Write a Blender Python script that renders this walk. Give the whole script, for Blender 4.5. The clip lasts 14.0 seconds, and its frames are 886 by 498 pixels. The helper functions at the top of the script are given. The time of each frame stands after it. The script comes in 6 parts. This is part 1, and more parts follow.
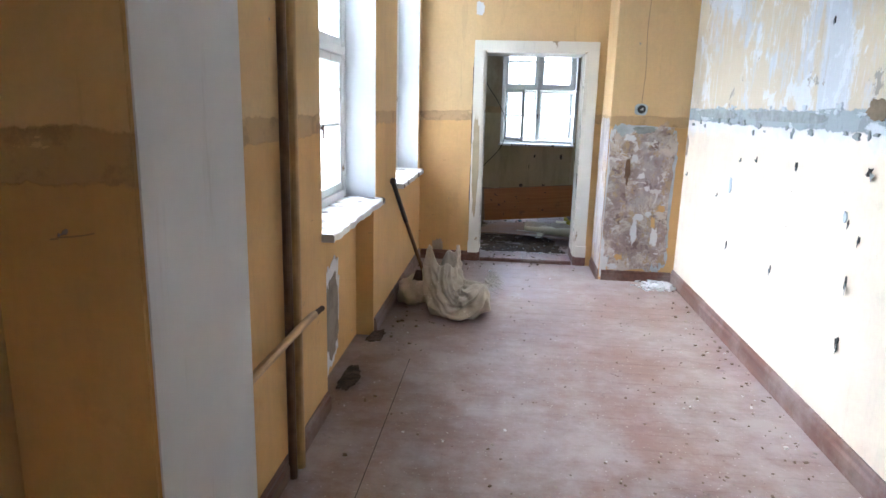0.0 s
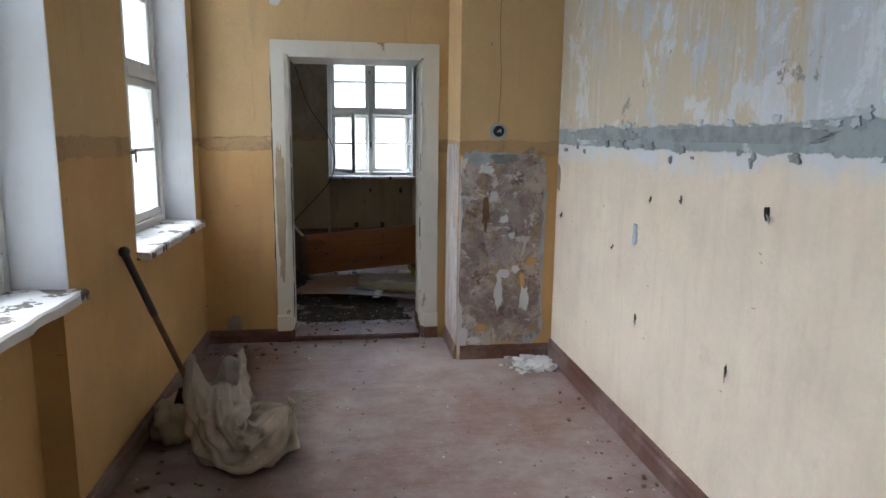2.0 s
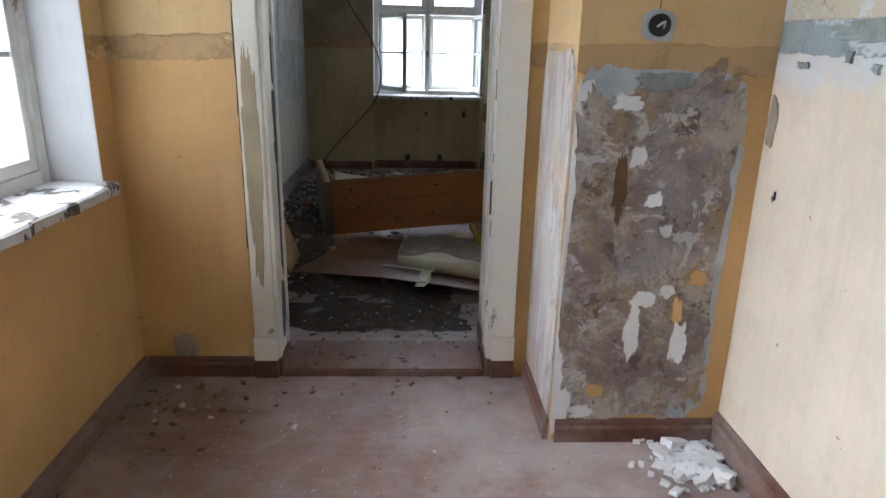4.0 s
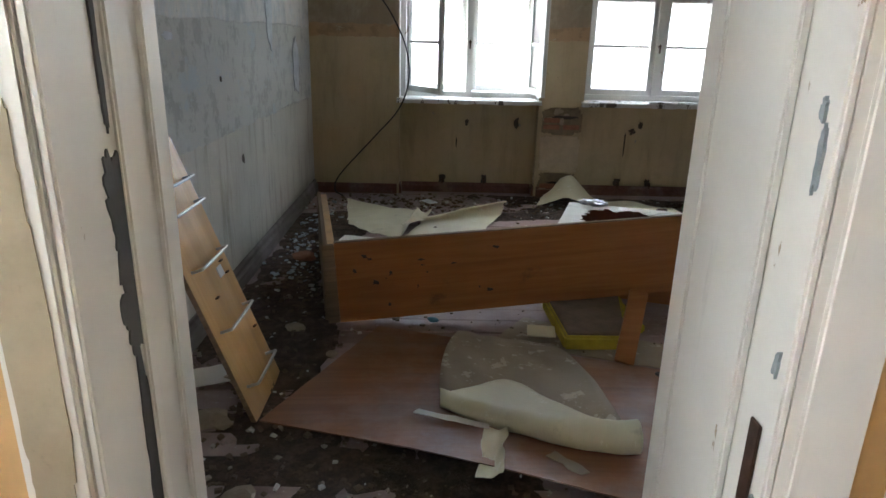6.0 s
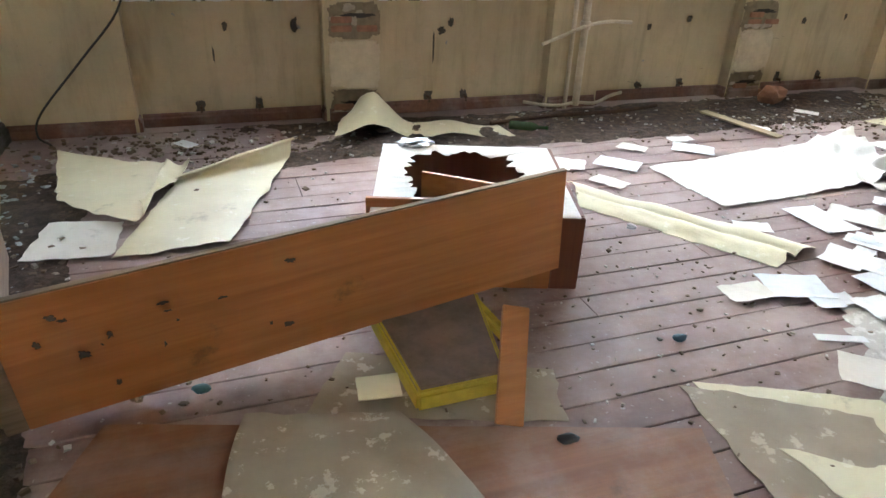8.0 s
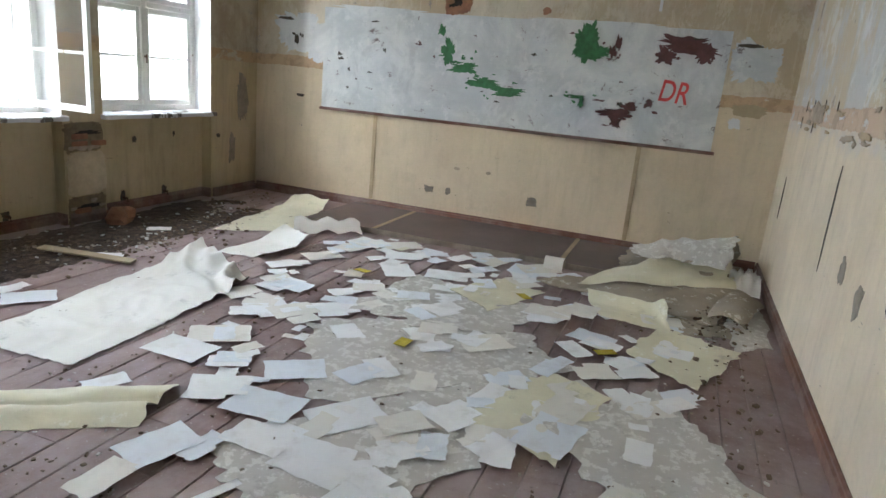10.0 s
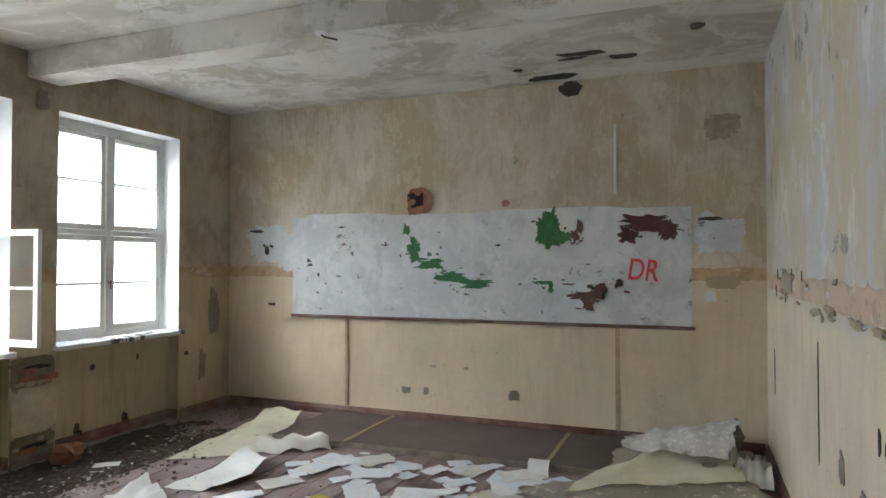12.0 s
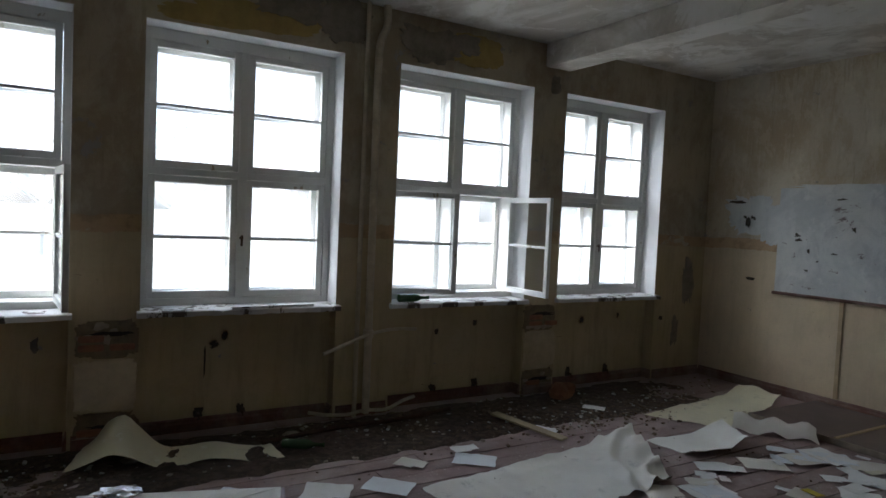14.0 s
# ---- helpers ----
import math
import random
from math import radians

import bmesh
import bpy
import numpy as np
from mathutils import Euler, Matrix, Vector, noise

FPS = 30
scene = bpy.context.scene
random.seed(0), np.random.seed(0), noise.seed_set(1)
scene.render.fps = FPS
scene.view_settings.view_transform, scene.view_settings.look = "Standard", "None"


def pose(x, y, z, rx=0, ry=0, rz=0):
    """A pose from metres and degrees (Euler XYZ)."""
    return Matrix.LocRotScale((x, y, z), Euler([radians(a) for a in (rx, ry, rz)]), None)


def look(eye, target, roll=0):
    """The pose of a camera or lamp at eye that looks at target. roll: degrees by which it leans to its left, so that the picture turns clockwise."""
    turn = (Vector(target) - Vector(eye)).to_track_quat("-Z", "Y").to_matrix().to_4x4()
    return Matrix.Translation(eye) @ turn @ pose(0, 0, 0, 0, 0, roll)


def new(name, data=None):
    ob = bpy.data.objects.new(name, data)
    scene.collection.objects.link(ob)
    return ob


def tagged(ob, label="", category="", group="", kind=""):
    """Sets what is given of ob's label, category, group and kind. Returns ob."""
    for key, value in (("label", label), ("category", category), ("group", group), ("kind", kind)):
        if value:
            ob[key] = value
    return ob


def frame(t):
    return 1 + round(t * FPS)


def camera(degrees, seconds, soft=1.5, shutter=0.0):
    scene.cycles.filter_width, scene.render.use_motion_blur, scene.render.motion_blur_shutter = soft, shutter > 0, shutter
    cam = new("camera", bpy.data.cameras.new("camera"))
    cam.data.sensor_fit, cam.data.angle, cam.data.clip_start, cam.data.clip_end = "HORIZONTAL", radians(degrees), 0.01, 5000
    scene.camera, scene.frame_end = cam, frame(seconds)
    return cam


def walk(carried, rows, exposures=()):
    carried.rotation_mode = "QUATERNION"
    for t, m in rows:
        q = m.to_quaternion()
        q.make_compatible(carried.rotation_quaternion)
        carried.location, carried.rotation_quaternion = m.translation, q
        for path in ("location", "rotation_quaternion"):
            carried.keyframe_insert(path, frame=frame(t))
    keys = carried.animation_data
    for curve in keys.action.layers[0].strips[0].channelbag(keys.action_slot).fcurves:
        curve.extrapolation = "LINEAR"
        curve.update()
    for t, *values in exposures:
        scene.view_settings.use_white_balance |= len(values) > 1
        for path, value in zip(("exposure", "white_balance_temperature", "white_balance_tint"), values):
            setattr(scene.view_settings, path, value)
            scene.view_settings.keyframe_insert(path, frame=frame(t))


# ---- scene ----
cam = camera(68.7, 14.0)
PATH = [
    (0, (0.042, 0.35, 1.55), (-0.141, 2.294, 1.114), 1.5),
    (0.5, (0.035, 0.71, 1.552), (0.142, 2.674, 1.187), 1.3),
    (1, (0.045, 1.12, 1.579), (0.296, 3.075, 1.239), 1.5),
    (1.5, (0.168, 1.585, 1.56), (0.456, 3.535, 1.225), 0.6),
    (2, (0.223, 2.063, 1.51), (0.505, 4.014, 1.169), 0.7),
    (2.2, (0.234, 2.258, 1.511), (0.514, 4.201, 1.129), 1.4),
    (4.3, (0.408, 4.385, 1.464), (0.472, 6.292, 0.861), 1.3),
    (4.5, (0.405, 4.576, 1.471), (0.454, 6.481, 0.864), 1.4),
    (5, (0.412, 5.053, 1.482), (0.434, 6.959, 0.88), 1.2),
    (5.5, (0.358, 5.567, 1.442), (0.367, 7.477, 0.849), 0.8),
    (6, (0.262, 6.027, 1.442), (0.287, 7.927, 0.82), 1.4),
    (6.5, (0.21, 6.464, 1.369), (0.33, 8.308, 0.605), 0.7),
    (7, (0.192, 6.827, 1.361), (0.283, 8.619, 0.478), -0.0),
    (7.5, (0.24, 7.149, 1.401), (0.459, 8.897, 0.453), 1.7),
    (8, (0.411, 7.36, 1.417), (1.023, 9.028, 0.498), 2.3),
    (8.5, (0.581, 7.487, 1.44), (1.585, 8.951, 0.518), 2.5),
    (9, (0.68, 7.591, 1.462), (2.078, 8.766, 0.646), 4.4),
    (9.2, (0.705, 7.626, 1.466), (2.264, 8.624, 0.706), 5.0),
    (11.3, (1.462, 7.194, 1.494), (3.38, 7.721, 1.28), 0.9),
    (11.5, (1.456, 7.201, 1.509), (3.373, 7.757, 1.387), 0.4),
    (12, (1.412, 7.23, 1.588), (3.277, 7.952, 1.629), -0.0),
    (12.5, (1.383, 7.301, 1.604), (3.097, 8.329, 1.684), 0.4),
    (13, (1.341, 7.362, 1.608), (2.799, 8.731, 1.611), 1.5),
    (13.5, (1.234, 7.39, 1.608), (2.45, 8.977, 1.567), 2.5),
    (14, (1.132, 7.375, 1.616), (2.153, 9.092, 1.521), 2.6),
]
EXPOSURES = [(0.0, 4.15, 5150, 10), (0.5, 3.6, 5150, 10), (1.0, 3.25, 5250, 10), (1.5, 3.05, 5350, 10), (2.0, 2.85, 5500, 10), (4.5, 3.5, 5500, 10), (5.0, 3.6, 5450, 10), (5.5, 3.65, 5500, 10), (6.0, 3.85, 5800, 10), (6.5, 4.35, 5900, 10), (7.0, 4.95, 6000, 10), (7.5, 5.3, 5900, 10), (8.0, 5.4, 5900, 10), (9.0, 4.6, 5750, 10), (11.5, 4.35, 5900, 10), (12.5, 3.95, 5750, 10), (13.0, 3.45, 5700, 10), (13.5, 2.85, 5700, 10), (14.0, 2.37, 5700, 10)]
walk(cam, [(t, look(eye, target, roll)) for t, eye, target, roll in PATH],
     exposures=EXPOSURES)

# ---- world and light ----
world = bpy.data.worlds.new("overcast_sky")
scene.world = world
world.use_nodes = True
wn = world.node_tree
sky = wn.nodes.new("ShaderNodeTexSky")
sky.sky_type, sky.sun_disc = "NISHITA", False
sky.sun_elevation, sky.sun_rotation = radians(44), radians(294)
sky.air_density, sky.dust_density, sky.ozone_density = 1.0, 4.0, 1.0
soft_grey = wn.nodes.new("ShaderNodeHueSaturation")
soft_grey.inputs["Saturation"].default_value = 0.7
wn.links.new(sky.outputs[0], soft_grey.inputs["Color"])
wn.links.new(soft_grey.outputs[0], wn.nodes["Background"].inputs["Color"])
wn.nodes["Background"].inputs["Strength"].default_value = 0.15

sun = new("sun", bpy.data.lights.new("sun", "SUN"))
sun.data.energy, sun.data.angle, sun.data.color = 1.1, radians(70), (1.0, 0.98, 0.95)
sun.matrix_world = look((-14, 6.2, 15), (0, 0, 0))

# ---- node material kit ----
def material(name):
    m = bpy.data.materials.new(name)
    m.use_nodes = True
    return m, m.node_tree.nodes, m.node_tree.links, m.node_tree.nodes["Principled BSDF"]


class Kit:
    """Short hands for the nodes of one material."""

    def __init__(self, name, rough=0.8, metal=0.0):
        self.m, self.n, self.l, self.b = material(name)
        self.b.inputs["Roughness"].default_value = rough
        self.b.inputs["Metallic"].default_value = metal
        self.pos = self.n.new("ShaderNodeNewGeometry").outputs["Position"]

    def put(self, socket, value):
        if isinstance(value, (int, float)):
            socket.default_value = value
        elif isinstance(value, tuple):
            socket.default_value = value if len(value) == 4 else (*value, 1)
        else:
            self.l.new(value, socket)

    def local(self):
        self.pos = self.n.new("ShaderNodeTexCoord").outputs["Object"]
        return self

    def stretch(self, sx, sy, sz, shift=0.0):
        v = self.n.new("ShaderNodeVectorMath")
        v.operation = "MULTIPLY_ADD"
        self.l.new(self.pos, v.inputs[0])
        v.inputs[1].default_value = (sx, sy, sz)
        v.inputs[2].default_value = (shift, shift * 1.7, shift * 0.6)
        return v.outputs[0]

    def noise(self, scale, detail=5.0, rough=0.6, vec=None, warp=0.0):
        t = self.n.new("ShaderNodeTexNoise")
        self.l.new(vec or self.pos, t.inputs["Vector"])
        for k, v in (("Scale", scale), ("Detail", detail), ("Roughness", rough), ("Distortion", warp)):
            t.inputs[k].default_value = v
        return t.outputs[0]

    def cells(self, scale, feature="F1", vec=None):
        t = self.n.new("ShaderNodeTexVoronoi")
        t.feature = feature
        self.l.new(vec or self.pos, t.inputs["Vector"])
        t.inputs["Scale"].default_value = scale
        return t.outputs[0]

    def axis(self, k):
        s = self.n.new("ShaderNodeSeparateXYZ")
        self.l.new(self.pos, s.inputs[0])
        return s.outputs[k]

    def math(self, op, a, b=0.0, c=0.0):
        t = self.n.new("ShaderNodeMath")
        t.operation = op
        for i, v in enumerate((a, b, c)):
            self.put(t.inputs[i], v)
        return t.outputs[0]

    def ramp(self, v, lo, hi, a=0.0, b=1.0):
        t = self.n.new("ShaderNodeMapRange")
        t.interpolation_type = "SMOOTHSTEP"
        for i, x in enumerate((v, lo, hi, a, b)):
            self.put(t.inputs[i], x)
        return t.outputs[0]

    def mix(self, f, a, b, kind="MIX"):
        t = self.n.new("ShaderNodeMix")
        t.data_type, t.blend_type = "RGBA", kind
        self.put(t.inputs[0], f)
        self.put(t.inputs[6], a)
        self.put(t.inputs[7], b)
        return t.outputs[2]

    def rand(self):
        return self.n.new("ShaderNodeObjectInfo").outputs["Random"]

    def island(self):
        return self.n.new("ShaderNodeNewGeometry").outputs["Random Per Island"]

    def done(self, colour, bump=None, strength=0.3, depth=0.01, rough=None):
        self.put(self.b.inputs["Base Color"], colour)
        if rough is not None:
            self.put(self.b.inputs["Roughness"], rough)
        if bump is not None:
            t = self.n.new("ShaderNodeBump")
            t.inputs["Strength"].default_value, t.inputs["Distance"].default_value = strength, depth
            self.l.new(bump, t.inputs["Height"])
            self.l.new(t.outputs[0], self.b.inputs["Normal"])
        return self.m


def painted_wall(name, low, band, high, high2, z0, z1, bare=(0.34, 0.31, 0.27), streak=0.5, wear=0.62, dirt=(0.16, 0.13, 0.09), grime=0.5, wash=None, edge=0.03, cover=0.5, scratch=0.6):
    """Old two-tone wall: paint up to z0, a stripe to z1, and a flaking, streaked coat above in several layers."""
    k = Kit(name, 0.85)
    z = k.axis(2)
    fine = k.noise(38, 6, 0.65)
    rag = k.math("MULTIPLY_ADD", k.noise(8.0, 9, 0.75), 0.07, k.math("MULTIPLY_ADD", k.noise(1.3, 3, 0.5), 0.05, -0.06))
    zz = k.math("ADD", z, rag)
    patch = k.noise(1.6, 6, 0.6)
    runs = k.noise(1.0, 9, 0.7, k.stretch(9, 9, 1.1), 0.2)
    # lower coat: clouding, faint runs, hairline scuffs
    lowc = k.mix(k.ramp(patch, 0.3, 0.75), low, tuple(c * 0.84 for c in low))
    lowc = k.mix(k.math("MULTIPLY", k.ramp(runs, 0.46, 0.74), grime), lowc, dirt)
    lowc = k.mix(k.ramp(k.noise(4.2, 9, 0.72, k.stretch(1, 1, 1, 21.0)), 0.55, 0.68, 0, 0.35), lowc, tuple(c * 0.72 for c in low))
    scuff = k.ramp(k.noise(7.0, 3, 0.5, k.stretch(1.0, 1.0, 3.2, 31.0), 1.5), 0.735, 0.75)
    lowc = k.mix(k.math("MULTIPLY", scuff, 0.55), lowc, dirt)
    # upper coat: broad torn islands, vertical scrapes, chips
    big = k.noise(1.25, 11, 0.70, k.stretch(1, 1, 0.75, 2.0), 0.5)
    mid = k.noise(5.5, 9, 0.72, k.stretch(1, 1, 0.6, 5.0), 0.3)
    flake = k.math("ADD", k.math("MULTIPLY", big, 0.62), k.math("MULTIPLY_ADD", mid, 0.38 * (1 - streak * 0.6), k.math("MULTIPLY", runs, 0.38 * streak * 0.6)))
    coat = k.ramp(flake, cover - 0.012 - edge * 0.35, cover + 0.012 + edge * 0.35)
    highc = k.mix(coat, high, high2)
    highc = k.mix(k.ramp(k.noise(3.4, 10, 0.74, k.stretch(1, 1, 0.7, 17.0), 0.4), 0.545, 0.575, 0, min(0.7, scratch * 1.2)), highc, tuple(min(0.84, c * 1.24) for c in high))
    scrape = k.ramp(k.noise(1.0, 8, 0.72, k.stretch(26, 26, 2.4, 8.0)), 0.56, 0.62)
    highc = k.mix(k.math("MULTIPLY", scrape, scratch), highc, tuple(min(0.84, c * 1.16) for c in high))
    highc = k.mix(k.ramp(k.noise(1.0, 8, 0.72, k.stretch(18, 18, 1.6, 4.0)), 0.57, 0.66, 0, 0.5), highc, tuple(c * 0.85 for c in high2))
    hole = k.ramp(k.noise(3.1, 9, 0.7, k.stretch(1, 1, 1, 7.0)), wear, wear + 0.02)
    highc = k.mix(hole, highc, bare)
    highc = k.mix(k.math("MULTIPLY", k.ramp(k.noise(0.9, 6, 0.7, k.stretch(1, 1, 1, 3.0)), 0.45, 0.75), grime * 0.7), highc, dirt)
    if wash:
        smear = k.math("MULTIPLY", k.ramp(k.math("ADD", z, k.math("MULTIPLY_ADD", k.noise(2.2, 8, 0.7, k.stretch(1, 1, 1, 13.0)), 0.42, -0.21)), z0 - 0.13, z0 - 0.03), k.ramp(k.noise(6, 6, 0.6), 0.3, 0.6, 0.35, 1.0))
        lowc = k.mix(smear, lowc, wash)
    bandc = k.mix(k.ramp(k.noise(7, 8, 0.7), 0.5, 0.60), band, tuple(c * 0.78 for c in band))
    bandc = k.mix(k.ramp(k.noise(2.6, 9, 0.75, k.stretch(1, 1, 2.0, 9.0)), 0.58, 0.61), bandc, high)
    a, b = k.ramp(zz, z0 - 0.003, z0 + 0.003), k.ramp(zz, z1 - 0.003, z1 + 0.003)
    col = k.mix(b, k.mix(a, lowc, bandc), highc)
    chips = k.ramp(k.noise(11, 4, 0.5, k.stretch(1, 1, 1, 11.0)), 0.745, 0.755)
    col = k.mix(chips, col, bare)
    col = k.mix(k.math("MULTIPLY", fine, 0.16), col, (0.05, 0.04, 0.03))
    step = k.math("ADD", k.math("MULTIPLY", a, -1.0), b)
    relief = k.math("MULTIPLY", b, k.math("ADD", k.math("MULTIPLY", coat, 0.6), k.math("MULTIPLY", hole, -0.8)))
    bump = k.math("MULTIPLY_ADD", fine, 0.3, k.math("ADD", k.math("MULTIPLY", step, 1.0), k.math("MULTIPLY_ADD", chips, -0.9, relief)))
    return k.done(col, bump, 0.6, 0.007)


OCHRE, OCHRE2 = (0.70, 0.435, 0.175), (0.70, 0.49, 0.235)
M_ochre = painted_wall("ochre_corridor_paint", OCHRE, (0.52, 0.35, 0.17), OCHRE2, (0.66, 0.46, 0.23), 1.40, 1.49, wear=0.74, grime=0.14, edge=0.2, scratch=0.1)
M_cream = painted_wall("cream_corridor_paint", (0.83, 0.71, 0.55), (0.33, 0.37, 0.38), (0.56, 0.59, 0.62), (0.60, 0.52, 0.38), 1.47, 1.57, edge=0.05, streak=0.8, wear=0.635, grime=0.12, wash=(0.66, 0.67, 0.68), cover=0.485)
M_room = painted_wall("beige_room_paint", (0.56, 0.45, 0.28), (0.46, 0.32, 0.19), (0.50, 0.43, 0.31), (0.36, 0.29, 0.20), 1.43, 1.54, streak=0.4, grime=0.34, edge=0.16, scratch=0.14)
M_grey = painted_wall("grey_room_paint", (0.54, 0.53, 0.46), (0.45, 0.46, 0.43), (0.41, 0.45, 0.46), (0.60, 0.60, 0.56), 0.9, 1.5, streak=0.9, grime=0.6, edge=0.10)
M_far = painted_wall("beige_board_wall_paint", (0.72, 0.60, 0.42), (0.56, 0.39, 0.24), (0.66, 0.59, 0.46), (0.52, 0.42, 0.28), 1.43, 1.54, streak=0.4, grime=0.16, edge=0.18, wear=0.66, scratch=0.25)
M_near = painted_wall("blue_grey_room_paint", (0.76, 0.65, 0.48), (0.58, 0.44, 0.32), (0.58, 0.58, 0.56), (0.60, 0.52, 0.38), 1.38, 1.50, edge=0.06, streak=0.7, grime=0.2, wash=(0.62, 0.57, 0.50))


def white_paint(name, base=(0.74, 0.73, 0.69), under=(0.33, 0.27, 0.18), amount=0.66, rough=0.45):
    k = Kit(name, rough)
    fine = k.noise(30, 6, 0.6)
    chips = k.ramp(k.noise(6, 9, 0.7, k.stretch(1, 1, 0.5)), amount, amount + 0.015)
    col = k.mix(k.ramp(k.noise(1.4, 6, 0.6), 0.35, 0.7), base, tuple(c * 0.88 for c in base))
    col = k.mix(k.ramp(k.noise(2.0, 6, 0.7, k.stretch(8, 8, 0.8)), 0.58, 0.8, 0, 0.35), col, (0.25, 0.22, 0.17))
    col = k.mix(chips, col, under)
    return k.done(col, k.math("MULTIPLY_ADD", fine, 0.25, k.math("MULTIPLY", chips, -0.8)), 0.4, 0.004)


M_white = white_paint("chipped_white_paint", (0.75, 0.75, 0.72), amount=0.635)
M_door = white_paint("cream_door_paint", (0.74, 0.70, 0.61), (0.36, 0.28, 0.17), 0.64, 0.4)
M_plaster = white_paint("white_reveal_plaster", (0.73, 0.73, 0.73), (0.46, 0.44, 0.40), 0.70, 0.9)


def timber(name, a, b, rough=0.5, along=0, grain=1.0, dust=0.0):
    k = Kit(name, rough).local()
    s = [16.0, 16.0, 16.0]
    s[along] = 0.9
    g = k.noise(2.2 * grain, 7, 0.62, k.stretch(*s), 0.3)
    fig = k.noise(0.8, 4, 0.5, k.stretch(*[x * 0.4 for x in s]), 1.5)
    col = k.mix(k.ramp(g, 0.32, 0.7), a, b)
    col = k.mix(k.ramp(fig, 0.45, 0.7, 0, 0.45), col, tuple(c * 0.6 for c in a))
    col = k.mix(k.ramp(k.noise(3.2, 7, 0.7), 0.6, 0.72, 0, 0.55), col, (0.08, 0.05, 0.03))
    if dust:
        col = k.mix(k.ramp(k.noise(2.1, 8, 0.7), 0.42, 0.66, 0, dust), col, (0.40, 0.375, 0.35))
    return k.done(col, k.math("MULTIPLY_ADD", g, 0.5, k.math("MULTIPLY", k.noise(60, 4), 0.3)), 0.25, 0.003)


def floor_paint(name, a, b, dirt, each=0.6):
    """Worn oxide-red floor paint with dust; each board a little different."""
    k = Kit(name, 0.55)
    r = k.rand()
    col = k.mix(k.math("MULTIPLY", r, each), a, b)
    g = k.noise(2.5, 7, 0.62, k.stretch(0.8, 9, 9))
    col = k.mix(k.ramp(g, 0.4, 0.75, 0, 0.5), col, tuple(c * 0.7 for c in a))
    wear = k.ramp(k.math("MULTIPLY_ADD", k.noise(4.5, 9, 0.72), 0.45, k.math("MULTIPLY", k.noise(0.9, 6, 0.6), 0.55)), 0.40, 0.60)
    col = k.mix(k.math("MULTIPLY", wear, 0.7), col, dirt)
    speck = k.ramp(k.noise(46, 3, 0.5), 0.66, 0.7)
    col = k.mix(k.math("MULTIPLY", speck, 0.6), col, (0.5, 0.46, 0.42))
    dark = k.ramp(k.noise(9, 6, 0.7, k.stretch(1, 1, 1, 5.0)), 0.62, 0.72)
    col = k.mix(k.math("MULTIPLY", dark, 0.55), col, (0.06, 0.045, 0.04))
    return k.done(col, k.math("MULTIPLY_ADD", g, 0.5, k.math("MULTIPLY", k.noise(30, 6), 0.5)), 0.3, 0.004, k.ramp(wear, 0, 1, 0.42, 0.75))


M_floor_c = floor_paint("dusty_red_brown_floor", (0.22, 0.135, 0.11), (0.27, 0.175, 0.15), (0.44, 0.385, 0.37), 0.15)
M_floor_r = floor_paint("worn_red_brown_floor", (0.20, 0.115, 0.10), (0.27, 0.175, 0.155), (0.44, 0.365, 0.345))
M_base = timber("red_brown_baseboard", (0.135, 0.055, 0.035), (0.18, 0.08, 0.05), 0.5, 1, dust=0.35)
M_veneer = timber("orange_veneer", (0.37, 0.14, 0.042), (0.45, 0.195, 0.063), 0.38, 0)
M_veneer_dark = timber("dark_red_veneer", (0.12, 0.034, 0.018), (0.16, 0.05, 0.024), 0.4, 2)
M_edge = timber("dirty_chipboard_edge", (0.20, 0.14, 0.09), (0.30, 0.22, 0.15), 0.8, 0)
M_hardboard = timber("brown_hardboard", (0.23, 0.095, 0.045), (0.28, 0.125, 0.06), 0.42, 0, dust=0.3)
M_pine = timber("yellow_shelf_wood", (0.54, 0.30, 0.10), (0.62, 0.38, 0.15), 0.32, 2, 0.5, dust=0.25)


def plain(name, colour, rough=0.6, metal=0.0, vary=0.2, scale=6.0, bump=0.2):
    k = Kit(name, rough, metal)
    n = k.noise(scale, 7, 0.65)
    col = k.mix(k.ramp(n, 0.3, 0.75, 0, 1), colour, tuple(c * (1 - vary) for c in colour))
    col = k.mix(k.ramp(k.noise(scale * 7, 4, 0.6), 0.6, 0.75, 0, vary), col, tuple(c * 0.4 for c in colour))
    return k.done(col, k.noise(scale * 8, 5), bump, 0.003)


M_glass = bpy.data.materials.new("window_glass")
M_glass.use_nodes = True
_b = M_glass.node_tree.nodes["Principled BSDF"]
_b.inputs["Base Color"].default_value = (0.96, 0.98, 0.98, 1)
_b.inputs["Roughness"].default_value = 0.02
_b.inputs["Transmission Weight"].default_value = 1.0
_b.inputs["IOR"].default_value = 1.1
_n, _l = M_glass.node_tree.nodes, M_glass.node_tree.links
_film, _mixer, _geo, _cloud, _range = (_n.new("ShaderNode" + x) for x in ("BsdfTranslucent", "MixShader", "NewGeometry", "TexNoise", "MapRange"))
_film.inputs["Color"].default_value = (0.80, 0.80, 0.78, 1)
_cloud.inputs["Scale"].default_value, _cloud.inputs["Detail"].default_value = 2.4, 8.0
for _i, _v in enumerate((0.35, 0.7, 0.04, 0.18)):
    _range.inputs[_i + 1].default_value = _v
_l.new(_geo.outputs["Position"], _cloud.inputs["Vector"])
_l.new(_cloud.outputs[0], _range.inputs[0])
_l.new(_range.outputs[0], _mixer.inputs[0])
_l.new(_b.outputs[0], _mixer.inputs[1])
_l.new(_film.outputs[0], _mixer.inputs[2])
